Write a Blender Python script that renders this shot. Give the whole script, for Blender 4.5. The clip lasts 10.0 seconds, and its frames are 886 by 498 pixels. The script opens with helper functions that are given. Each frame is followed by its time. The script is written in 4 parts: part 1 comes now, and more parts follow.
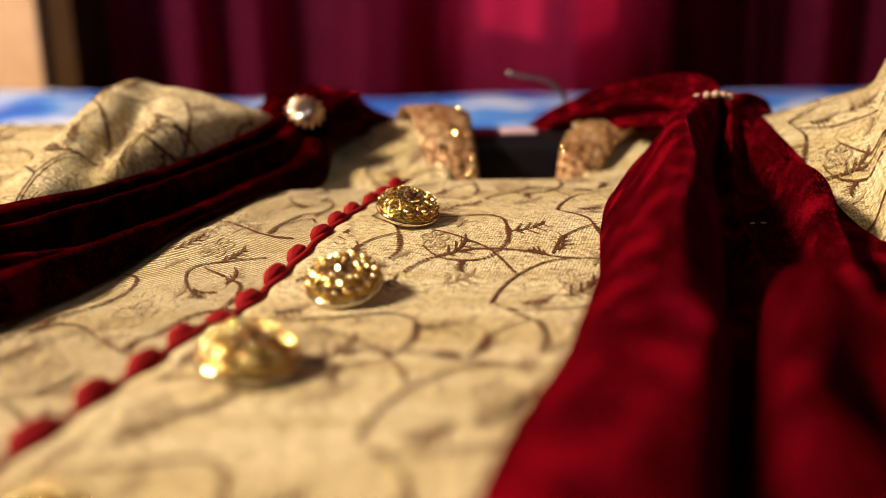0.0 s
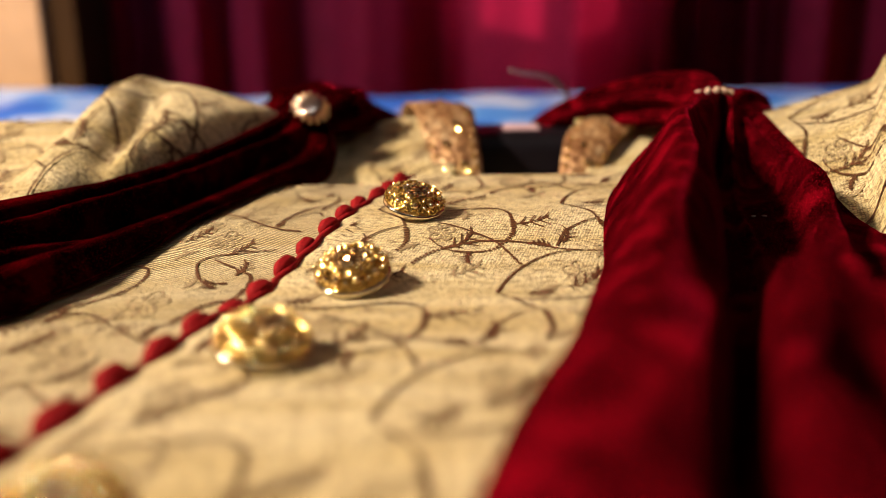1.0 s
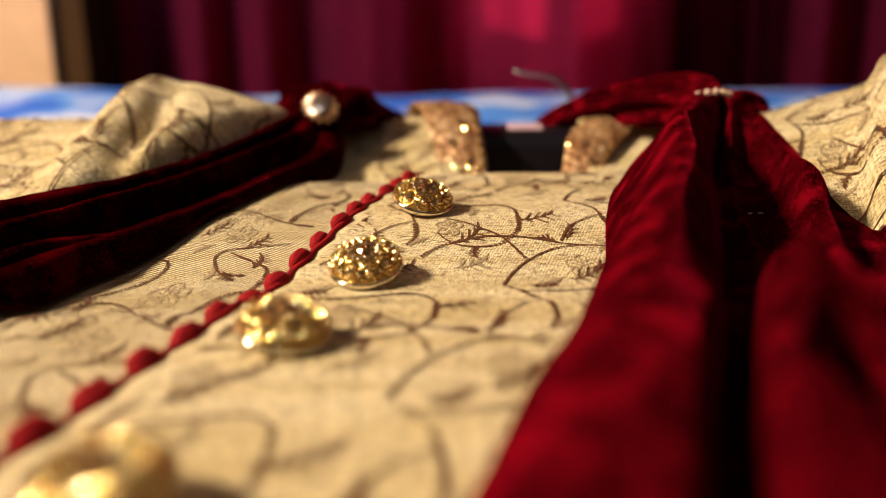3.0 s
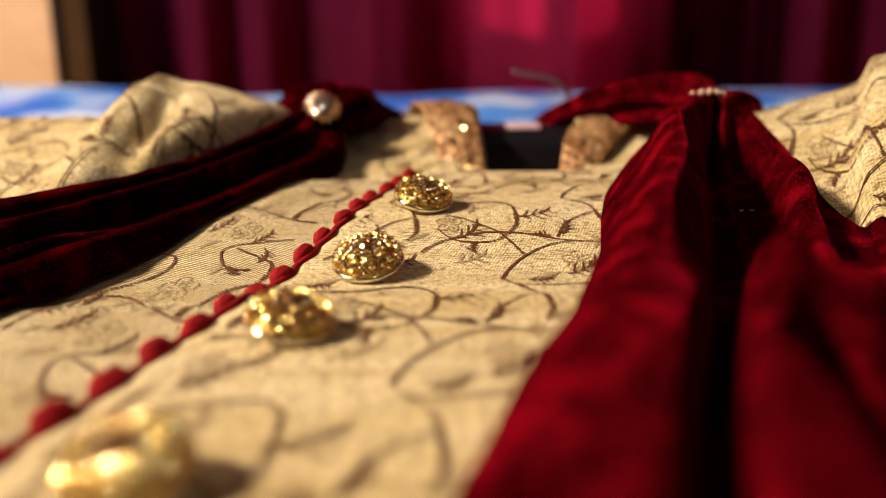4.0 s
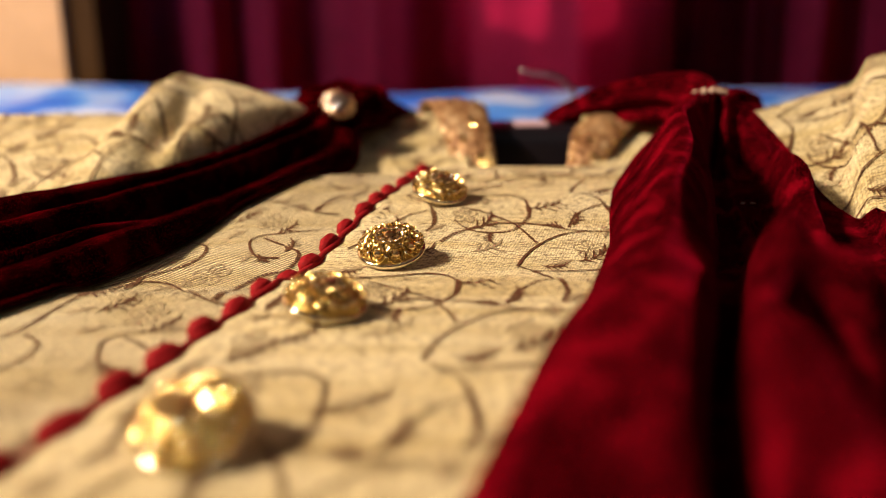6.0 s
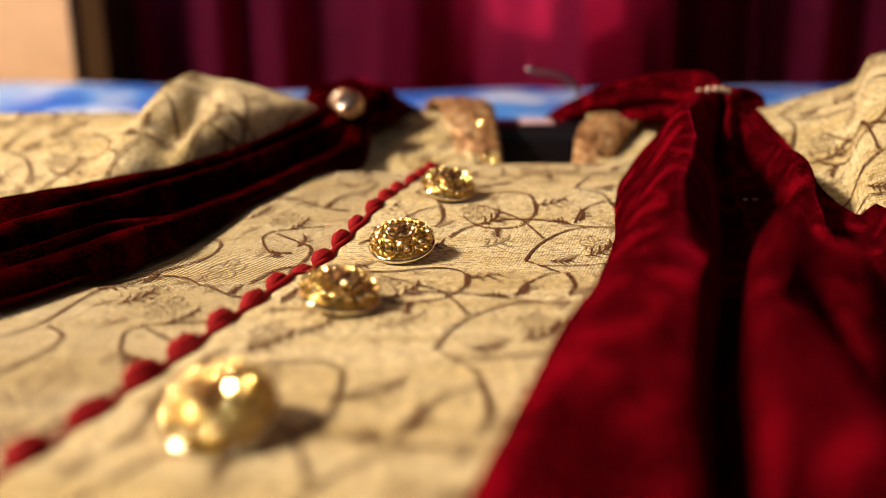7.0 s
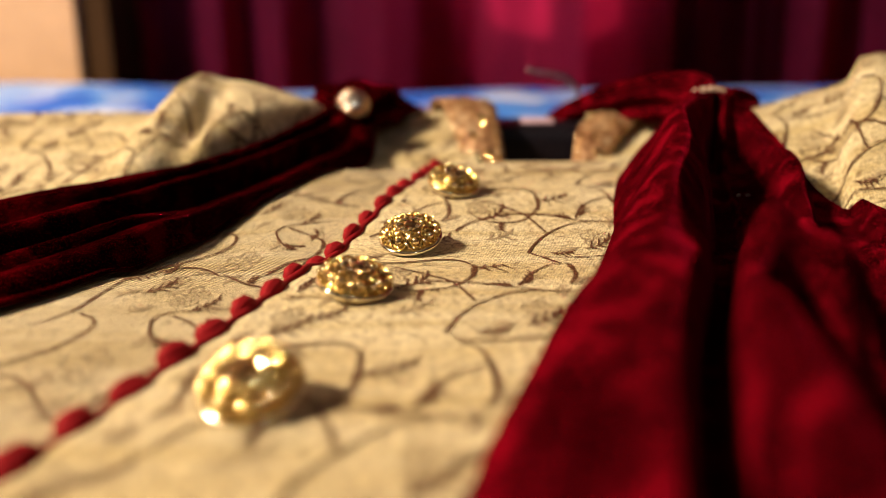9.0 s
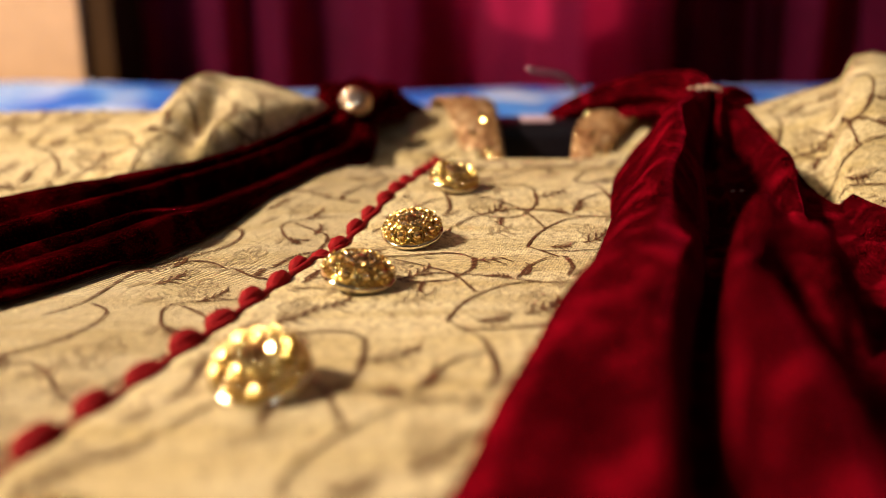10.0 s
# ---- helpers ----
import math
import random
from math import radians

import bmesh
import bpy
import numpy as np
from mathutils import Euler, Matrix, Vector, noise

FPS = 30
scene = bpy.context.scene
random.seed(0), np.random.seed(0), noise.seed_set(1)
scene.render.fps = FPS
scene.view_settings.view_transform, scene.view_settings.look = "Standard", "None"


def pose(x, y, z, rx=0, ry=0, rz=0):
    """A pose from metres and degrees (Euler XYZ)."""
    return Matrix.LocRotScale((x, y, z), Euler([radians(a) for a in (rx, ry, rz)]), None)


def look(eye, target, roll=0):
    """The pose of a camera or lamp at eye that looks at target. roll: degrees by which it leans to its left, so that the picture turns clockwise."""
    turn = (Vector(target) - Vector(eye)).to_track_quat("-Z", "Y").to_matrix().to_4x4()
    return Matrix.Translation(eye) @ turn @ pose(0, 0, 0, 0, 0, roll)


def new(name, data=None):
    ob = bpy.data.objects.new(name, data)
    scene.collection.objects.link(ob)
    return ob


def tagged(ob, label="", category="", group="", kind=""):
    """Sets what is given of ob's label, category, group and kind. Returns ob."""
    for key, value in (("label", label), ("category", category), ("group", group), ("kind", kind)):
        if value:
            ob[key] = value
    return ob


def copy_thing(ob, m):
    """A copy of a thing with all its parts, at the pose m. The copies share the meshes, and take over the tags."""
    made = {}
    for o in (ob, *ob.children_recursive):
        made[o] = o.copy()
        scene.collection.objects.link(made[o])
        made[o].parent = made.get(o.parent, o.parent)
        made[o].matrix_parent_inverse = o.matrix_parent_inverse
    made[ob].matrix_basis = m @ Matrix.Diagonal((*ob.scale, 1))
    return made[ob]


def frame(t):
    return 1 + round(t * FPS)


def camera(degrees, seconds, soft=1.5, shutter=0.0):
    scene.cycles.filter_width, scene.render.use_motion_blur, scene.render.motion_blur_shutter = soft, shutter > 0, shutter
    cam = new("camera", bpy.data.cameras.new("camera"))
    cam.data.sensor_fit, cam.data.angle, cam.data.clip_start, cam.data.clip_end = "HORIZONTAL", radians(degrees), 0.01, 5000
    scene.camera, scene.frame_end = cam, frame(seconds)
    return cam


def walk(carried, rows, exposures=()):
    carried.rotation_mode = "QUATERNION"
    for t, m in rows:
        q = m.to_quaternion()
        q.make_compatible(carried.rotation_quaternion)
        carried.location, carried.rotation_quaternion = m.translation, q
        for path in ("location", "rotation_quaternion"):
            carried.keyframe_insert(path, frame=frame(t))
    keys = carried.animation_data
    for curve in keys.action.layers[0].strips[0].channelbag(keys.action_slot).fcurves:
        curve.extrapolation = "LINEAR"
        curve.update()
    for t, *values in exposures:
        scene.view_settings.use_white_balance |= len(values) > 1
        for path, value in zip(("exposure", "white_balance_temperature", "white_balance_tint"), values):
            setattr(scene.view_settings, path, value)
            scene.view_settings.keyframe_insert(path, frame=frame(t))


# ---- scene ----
cam = camera(54.0, 10.0, soft=0.7)
PATH = [
    (0, (0.02, 0.088, 0.114), (-0.027, 2.027, -0.376), -1.1),
    (0.5, (0.019, 0.086, 0.113), (-0.025, 2.025, -0.374), -1.1),
    (1, (0.018, 0.083, 0.113), (-0.028, 2.021, -0.378), -1.1),
    (1.5, (0.018, 0.081, 0.113), (-0.031, 2.019, -0.378), -1.0),
    (2, (0.017, 0.077, 0.114), (-0.029, 2.016, -0.377), -0.9),
    (2.5, (0.016, 0.075, 0.114), (-0.032, 2.013, -0.377), -0.9),
    (4, (0.016, 0.064, 0.115), (-0.031, 2.001, -0.379), -0.8),
    (4.5, (0.015, 0.06, 0.116), (-0.029, 1.997, -0.38), -0.7),
    (5, (0.013, 0.056, 0.116), (-0.028, 1.993, -0.381), -0.6),
    (5.5, (0.012, 0.053, 0.116), (-0.03, 1.99, -0.379), -0.7),
    (6, (0.01, 0.048, 0.116), (-0.034, 1.985, -0.381), -0.7),
    (7.5, (0.008, 0.038, 0.117), (-0.047, 1.973, -0.384), -0.8),
    (8, (0.007, 0.034, 0.117), (-0.045, 1.97, -0.384), -0.8),
    (8.5, (0.006, 0.03, 0.117), (-0.044, 1.966, -0.382), -0.8),
    (9, (0.006, 0.027, 0.118), (-0.044, 1.962, -0.383), -0.8),
    (9.5, (0.006, 0.023, 0.118), (-0.045, 1.958, -0.383), -0.7),
    (10, (0.006, 0.019, 0.118), (-0.045, 1.955, -0.384), -0.8),
]
walk(cam, [(t, look(eye, target, roll)) for t, eye, target, roll in PATH])

# ---- lens focus ----
cam.data.dof.use_dof = True
cam.data.dof.focus_distance = 0.280
cam.data.dof.aperture_fstop = 5.2

# ---- world and lamps ----
world = bpy.data.worlds.new("evening")
scene.world = world
world.use_nodes = True
world.node_tree.nodes["Background"].inputs[0].default_value = (0.08, 0.10, 0.16, 1)
world.node_tree.nodes["Background"].inputs[1].default_value = 0.05


def area_lamp(name, eye, target, size, watts, colour, label):
    data = bpy.data.lights.new(name, "AREA")
    data.shape, data.size, data.energy, data.color = "DISK", size, watts, colour
    ob = new(name, data)
    ob.matrix_world = look(eye, target)
    return tagged(ob, label, "lamp")


area_lamp("room_lamp", (-1.40, -0.06, 1.26), (0.0, 0.33, 0.05), 0.30, 82, (1.0, 0.778, 0.545),
          "warm white room lamp high up on the wall")
# Unseen lamp, added for more glints on the stones and faint fill.
area_lamp("glint_fill_light", (0.35, -1.50, 1.95), (0.0, 0.2, 0.05), 0.14, 2.8, (0.80, 0.90, 1.0),
          "unseen cool white light added for glints and fill")
area_lamp("window_light", (0.13, 3.2, 0.50), (0.13, 1.2, 0.25), 0.08, 62, (1.0, 0.80, 0.80),
          "daylight falling on the window behind the curtain")


# ---- materials ----
def material(name):
    m = bpy.data.materials.new(name)
    m.use_nodes = True
    nt = m.node_tree
    b = nt.nodes["Principled BSDF"]
    tc = nt.nodes.new("ShaderNodeTexCoord")
    return m, nt, b, tc


def tex(nt, kind, src, **kw):
    n = nt.nodes.new(kind)
    for k, v in kw.items():
        if k in n.inputs:
            n.inputs[k].default_value = v
    nt.links.new(src, n.inputs["Vector"])
    return n


def ramp(nt, fac, stops):
    n = nt.nodes.new("ShaderNodeValToRGB")
    e = n.color_ramp.elements
    while len(e) < len(stops):
        e.new(0.5)
    for el, (p, c) in zip(e, stops):
        el.position, el.color = p, (*c, 1)
    nt.links.new(fac, n.inputs["Fac"])
    return n.outputs["Color"]


def mix(nt, fac, a, b, mode="MIX"):
    n = nt.nodes.new("ShaderNodeMix")
    n.data_type, n.blend_type = "RGBA", mode
    if isinstance(fac, float):
        n.inputs["Factor"].default_value = fac
    else:
        nt.links.new(fac, n.inputs["Factor"])
    for sock, v in ((n.inputs["A"], a), (n.inputs["B"], b)):
        if isinstance(v, tuple):
            sock.default_value = (*v, 1)
        else:
            nt.links.new(v, sock)
    return n.outputs["Result"]


def bump(nt, b, height, strength, distance, prev=None):
    n = nt.nodes.new("ShaderNodeBump")
    n.inputs["Strength"].default_value, n.inputs["Distance"].default_value = strength, distance
    nt.links.new(height, n.inputs["Height"])
    if prev is not None:
        nt.links.new(prev, n.inputs["Normal"])
    nt.links.new(n.outputs["Normal"], b.inputs["Normal"])
    return n.outputs["Normal"]


def brocade(name, twill_mix, turn, slub_mix, wander, fine):
    m, nt, b, tc = material(name)
    o = tc.outputs["Object"]
    rot = nt.nodes.new("ShaderNodeMapping")
    rot.inputs["Rotation"].default_value = (0, 0, radians(turn))
    nt.links.new(o, rot.inputs["Vector"])
    twill = tex(nt, "ShaderNodeTexWave", rot.outputs["Vector"], Scale=fine, Distortion=wander, Detail=2.0)
    twill.inputs["Detail Scale"].default_value = 3.0
    slub_map = nt.nodes.new("ShaderNodeMapping")
    slub_map.inputs["Scale"].default_value = (420, 1500, 300)
    nt.links.new(o, slub_map.inputs["Vector"])
    slub = tex(nt, "ShaderNodeTexNoise", slub_map.outputs["Vector"], Scale=1.0, Detail=3.0)
    stain = tex(nt, "ShaderNodeTexNoise", o, Scale=28.0, Detail=4.0)
    base = ramp(nt, stain.outputs["Fac"], [(0.3, (0.80, 0.67, 0.36)), (0.5, (0.90, 0.78, 0.47)), (0.72, (0.92, 0.83, 0.55))])
    thread = ramp(nt, twill.outputs["Fac"], [(0.05, (0.14, 0.085, 0.035)), (0.30, (1, 1, 1))])
    c = mix(nt, twill_mix, base, thread, "MULTIPLY")
    sl = ramp(nt, slub.outputs["Fac"], [(0.36, (0.30, 0.22, 0.12)), (0.50, (1, 1, 1))])
    c = mix(nt, slub_mix, c, sl, "MULTIPLY")
    band = nt.nodes.new("ShaderNodeMapping")
    band.inputs["Scale"].default_value = (9, 120, 9)
    nt.links.new(o, band.inputs["Vector"])
    streak = tex(nt, "ShaderNodeTexNoise", band.outputs["Vector"], Scale=1.0, Detail=3.0)
    c = mix(nt, 0.7, c, ramp(nt, streak.outputs["Fac"], [(0.36, (0.74, 0.66, 0.42)), (0.6, (1, 1, 1))]), "MULTIPLY")
    nt.links.new(c, b.inputs["Base Color"])
    b.inputs["Roughness"].default_value = 0.62
    b.inputs["Sheen Weight"].default_value = 0.15
    n1 = bump(nt, b, twill.outputs["Fac"], twill_mix, 0.0005)
    bump(nt, b, slub.outputs["Fac"], 1.0, 0.0010, n1)
    return m


def thread_mat(name, dark, light, rough=0.5):
    m, nt, b, tc = material(name)
    n = tex(nt, "ShaderNodeTexNoise", tc.outputs["Object"], Scale=900.0, Detail=2.0)
    nt.links.new(ramp(nt, n.outputs["Fac"], [(0.3, dark), (0.7, light)]), b.inputs["Base Color"])
    b.inputs["Roughness"].default_value = rough
    bump(nt, b, n.outputs["Fac"], 0.4, 0.0003)
    return m


def velvet(name, base, lit, sheen, spread):
    m, nt, b, tc = material(name)
    o = tc.outputs["Object"]
    crush = tex(nt, "ShaderNodeTexNoise", o, Scale=70.0, Detail=5.0, Roughness=0.62)
    pile = tex(nt, "ShaderNodeTexNoise", o, Scale=2600.0, Detail=2.0)
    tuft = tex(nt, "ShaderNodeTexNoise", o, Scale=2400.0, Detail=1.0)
    # Crushed pile varies the tone; pile glints are painted as brighter specks.
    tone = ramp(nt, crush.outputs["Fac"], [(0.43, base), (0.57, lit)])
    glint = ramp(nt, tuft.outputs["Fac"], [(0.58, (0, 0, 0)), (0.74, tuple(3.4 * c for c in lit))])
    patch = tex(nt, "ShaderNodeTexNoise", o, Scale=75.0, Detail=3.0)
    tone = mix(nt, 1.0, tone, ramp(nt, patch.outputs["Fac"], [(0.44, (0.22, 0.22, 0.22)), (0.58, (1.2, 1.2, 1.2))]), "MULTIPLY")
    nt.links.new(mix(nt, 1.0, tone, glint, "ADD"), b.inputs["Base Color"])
    b.inputs["Roughness"].default_value = 0.75
    b.inputs["Specular IOR Level"].default_value = 0.0
    b.inputs["Sheen Weight"].default_value = sheen
    b.inputs["Sheen Roughness"].default_value = spread
    b.inputs["Sheen Tint"].default_value = (0.80, 0.010, 0.055, 1)
    n0 = bump(nt, b, patch.outputs["Fac"], 0.16, 0.006)
    n1 = bump(nt, b, crush.outputs["Fac"], 0.20, 0.003, n0)
    bump(nt, b, pile.outputs["Fac"], 0.6, 0.0005, n1)
    return m


def metal(name, colour, rough, scale=600.0, relief=0.2):
    m, nt, b, tc = material(name)
    n = tex(nt, "ShaderNodeTexNoise", tc.outputs["Object"], Scale=scale, Detail=3.0)
    dark = tuple(0.72 * c for c in colour)
    nt.links.new(ramp(nt, n.outputs["Fac"], [(0.3, dark), (0.65, colour)]), b.inputs["Base Color"])
    b.inputs["Metallic"].default_value = 1.0
    b.inputs["Roughness"].default_value = rough
    if relief:
        bump(nt, b, n.outputs["Fac"], relief, 0.0002)
    return m


def gem(name, colour, rough=0.02, foil=0.0):
    """Cut glass; foil: how far its back is silvered."""
    m, nt, b, tc = material(name)
    b.inputs["Base Color"].default_value = (*colour, 1)
    b.inputs["Roughness"].default_value = rough
    b.inputs["IOR"].default_value = 1.9
    b.inputs["Metallic"].default_value = foil
    b.inputs["Transmission Weight"].default_value = 0.8
    b.inputs["Coat Weight"].default_value = 0.6
    return m


def mottled(name, stops, scale, rough, bump_size=0.002, detail=4.0):
    m, nt, b, tc = material(name)
    n = tex(nt, "ShaderNodeTexNoise", tc.outputs["Object"], Scale=scale, Detail=detail)
    fine = tex(nt, "ShaderNodeTexNoise", tc.outputs["Object"], Scale=scale * 14, Detail=3.0)
    c = ramp(nt, n.outputs["Fac"], stops)
    nt.links.new(mix(nt, 0.25, c, ramp(nt, fine.outputs["Fac"], [(0.3, (0.6, 0.6, 0.6)), (0.7, (1, 1, 1))]), "MULTIPLY"), b.inputs["Base Color"])
    b.inputs["Roughness"].default_value = rough
    bump(nt, b, fine.outputs["Fac"], 0.3, bump_size)
    return m


def curtain_mat():
    m, nt, b, tc = material("maroon_curtain")
    weave = tex(nt, "ShaderNodeTexNoise", tc.outputs["Object"], Scale=60.0, Detail=5.0)
    c = ramp(nt, weave.outputs["Fac"], [(0.3, (0.050, 0.0020, 0.018)), (0.7, (0.088, 0.0036, 0.030))])
    nt.links.new(c, b.inputs["Base Color"])
    b.inputs["Roughness"].default_value = 0.8
    b.inputs["Specular IOR Level"].default_value = 0.08
    bump(nt, b, weave.outputs["Fac"], 0.2, 0.002)
    tr = nt.nodes.new("ShaderNodeBsdfTranslucent")
    tr.inputs["Color"].default_value = (0.62, 0.015, 0.065, 1)
    mx = nt.nodes.new("ShaderNodeMixShader")
    mx.inputs[0].default_value = 0.3
    nt.links.new(b.outputs[0], mx.inputs[1])
    nt.links.new(tr.outputs[0], mx.inputs[2])
    nt.links.new(mx.outputs[0], nt.nodes["Material Output"].inputs["Surface"])
    return m


def sheet_mat():
    m, nt, b, tc = material("blue_printed_cotton")
    o = tc.outputs["Object"]
    big = tex(nt, "ShaderNodeTexNoise", o, Scale=9.0, Detail=2.0)
    vor = tex(nt, "ShaderNodeTexVoronoi", o, Scale=14.0)
    c = ramp(nt, big.outputs["Fac"], [(0.44, (0.014, 0.12, 0.68)), (0.52, (0.07, 0.27, 0.84)), (0.59, (0.55, 0.62, 0.88))])
    spots = ramp(nt, vor.outputs["Distance"], [(0.30, (0.50, 0.50, 0.72)), (0.42, (0.0, 0.0, 0.0))])
    c = mix(nt, 0.45, c, spots, "SCREEN")
    lines = tex(nt, "ShaderNodeTexWave", o, Scale=36.0, Distortion=1.5)
    sep = nt.nodes.new("ShaderNodeSeparateXYZ")
    nt.links.new(o, sep.inputs[0])
    border = nt.nodes.new("ShaderNodeMapRange")
    border.inputs["From Min"].default_value, border.inputs["From Max"].default_value = -0.40, -0.46
    nt.links.new(sep.outputs["X"], border.inputs["Value"])
    c = mix(nt, border.outputs["Result"], c, ramp(nt, lines.outputs["Fac"], [(0.3, (0.06, 0.26, 0.80)), (0.7, (0.42, 0.55, 0.88))]))
    nt.links.new(c, b.inputs["Base Color"])
    b.inputs["Roughness"].default_value = 0.8
    fine = tex(nt, "ShaderNodeTexNoise", o, Scale=900.0, Detail=2.0)
    bump(nt, b, fine.outputs["Fac"], 0.3, 0.0005)
    return m


def embroidery_mat():
    m, nt, b, tc = material("gold_embroidery")
    o = tc.outputs["Object"]
    v = tex(nt, "ShaderNodeTexVoronoi", o, Scale=420.0)
    n = tex(nt, "ShaderNodeTexNoise", o, Scale=130.0, Detail=4.0)
    net = tex(nt, "ShaderNodeTexVoronoi", o, Scale=150.0)
    net.feature = "DISTANCE_TO_EDGE"
    tone = ramp(nt, n.outputs["Fac"], [(0.3, (0.26, 0.12, 0.05)), (0.5, (0.46, 0.27, 0.13)), (0.7, (0.62, 0.46, 0.28))])
    lace = ramp(nt, net.outputs["Distance"], [(0.03, (0.35, 0.22, 0.14)), (0.14, (1, 1, 1))])
    nt.links.new(mix(nt, 0.85, tone, lace, "MULTIPLY"), b.inputs["Base Color"])
    b.inputs["Metallic"].default_value = 0.35
    b.inputs["Roughness"].default_value = 0.45
    bump(nt, b, v.outputs["Distance"], 0.8, 0.0012)
    return m


M_BROCADE = brocade("cream_brocade", 0.5, 16, 1.0, 6.0, 310.0)
M_BROCADE_BIAS = brocade("cream_brocade_cut_on_the_bias", 1.0, -52, 0.5, 0.8, 280.0)
M_VINE = thread_mat("dark_brown_thread", (0.048, 0.018, 0.008), (0.150, 0.064, 0.028))
M_FLOWER = thread_mat("grey_beige_thread", (0.26, 0.19, 0.11), (0.44, 0.35, 0.21))
M_CORD = thread_mat("crimson_satin", (0.19, 0.0018, 0.005), (0.30, 0.0035, 0.009), 0.8)
M_CORD.node_tree.nodes["Principled BSDF"].inputs["Specular IOR Level"].default_value = 0.2
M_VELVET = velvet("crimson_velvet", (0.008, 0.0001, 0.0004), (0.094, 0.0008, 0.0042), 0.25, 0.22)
# Same crimson cloth, with this stole's shade put into the colour.
M_VELVET_SHADED = velvet("shaded_crimson_velvet", (0.002, 0.0001, 0.0001), (0.032, 0.0002, 0.0009), 0.85, 0.10)
M_GOLD = metal("polished_gold", (1.0, 0.76, 0.30), 0.06, 600.0, 0.0)
M_FILIGREE = metal("gold_filigree", (0.95, 0.70, 0.24), 0.14)
# Darker gold stands for the shade in the gaps of the filigree.
M_RECESS_GOLD = metal("recess_gold", (0.50, 0.33, 0.10), 0.42)
M_SILVER = metal("pale_gold_rim", (0.93, 0.85, 0.66), 0.12, 600.0, 0.0)
M_ROSE = metal("rose_gold", (0.85, 0.62, 0.50), 0.18)
M_CHIP = metal("mirror_rhinestone", (1.0, 0.70, 0.25), 0.17, 600.0, 0.0)
M_STEEL = metal("dull_steel", (0.40, 0.41, 0.44), 0.32)
M_RHINESTONE = gem("clear_rhinestone", (0.90, 0.78, 0.70), 0.03, 0.6)
M_CRYSTAL = gem("champagne_crystal", (0.90, 0.72, 0.40), 0.04, 0.75)
M_AMBER = gem("smoky_amber_crystal", (0.50, 0.27, 0.11), 0.03, 0.6)
M_PEARL = mottled("pearl", [(0.3, (0.52, 0.36, 0.28)), (0.7, (0.66, 0.50, 0.40))], 200.0, 0.18, 0.0001)
M_EMB = embroidery_mat()
M_CURTAIN = curtain_mat()
M_SHEET = sheet_mat()
M_WALL = mottled("peach_wall_paint", [(0.3, (0.62, 0.37, 0.21)), (0.7, (0.66, 0.41, 0.24))], 3.0, 0.7)
# Dark brown includes the shade on the wall's return edge.
M_REVEAL = mottled("brown_with_reveal_shade", [(0.3, (0.045, 0.021, 0.008)), (0.7, (0.062, 0.031, 0.013))], 6.0, 0.5)
# Unseen walls are coloured dark to hold back bounced light.
M_DIM_WALL = mottled("dark_unseen_wall", [(0.3, (0.035, 0.022, 0.014)), (0.7, (0.06, 0.038, 0.024))], 5.0, 0.6)
M_REVEAL.node_tree.nodes["Principled BSDF"].inputs["Specular IOR Level"].default_value = 0.06
# Unseen ceiling, greyed down so that it bounces less light.
M_CEIL = mottled("dim_ceiling_grey", [(0.3, (0.20, 0.19, 0.18)), (0.7, (0.25, 0.24, 0.22))], 3.0, 0.8)
M_FLOOR = mottled("grey_floor_tile", [(0.3, (0.10, 0.09, 0.08)), (0.7, (0.14, 0.13, 0.115))], 4.0, 0.4)
# Near black also stands for the shade inside the neck opening.
M_BLACK = mottled("black_plastic_neck_shade", [(0.3, (0.004, 0.003, 0.005)), (0.7, (0.010, 0.007, 0.012))], 40.0, 0.45, 0.0004)
M_BLACK.node_tree.nodes["Principled BSDF"].inputs["Specular IOR Level"].default_value = 0.15
M_LABEL = mottled("pink_paper", [(0.3, (0.55, 0.36, 0.46)), (0.7, (0.66, 0.48, 0.56))], 60.0, 0.7, 0.0002)
M_WOOD = mottled("dark_bed_wood", [(0.3, (0.09, 0.045, 0.02)), (0.7, (0.17, 0.09, 0.045))], 12.0, 0.5)
M_MATTRESS = mottled("white_ticking", [(0.3, (0.62, 0.62, 0.66)), (0.7, (0.74, 0.74, 0.78))], 20.0, 0.85)
M_GLASS = gem("window_glass", (0.95, 0.97, 1.0), 0.0)


# ---- mesh helpers ----
def part(name, bm, mat, parent=None, label="", smooth=True):
    me = bpy.data.meshes.new(name)
    bm.to_mesh(me)
    bm.free()
    me.materials.append(mat)
    if smooth:
        for p in me.polygons:
            p.use_smooth = True
    ob = new(name, me)
    if parent is not None:
        ob.parent = parent
    return tagged(ob, label)


def thing(name, label, category, at=(0, 0, 0), group=""):
    ob = new(name)
    ob.empty_display_size = 0.02
    ob.location = at
    return tagged(ob, label, category, group)


def step(a, b, t):
    t = min(1.0, max(0.0, (t - a) / (b - a)))
    return t * t * (3 - 2 * t)


def bell(d, w):
    return math.exp(-(d / w) ** 2)


def wob(x, y, scale, seed=0.0):
    return noise.noise(Vector((x * scale + seed, y * scale - seed, seed)))


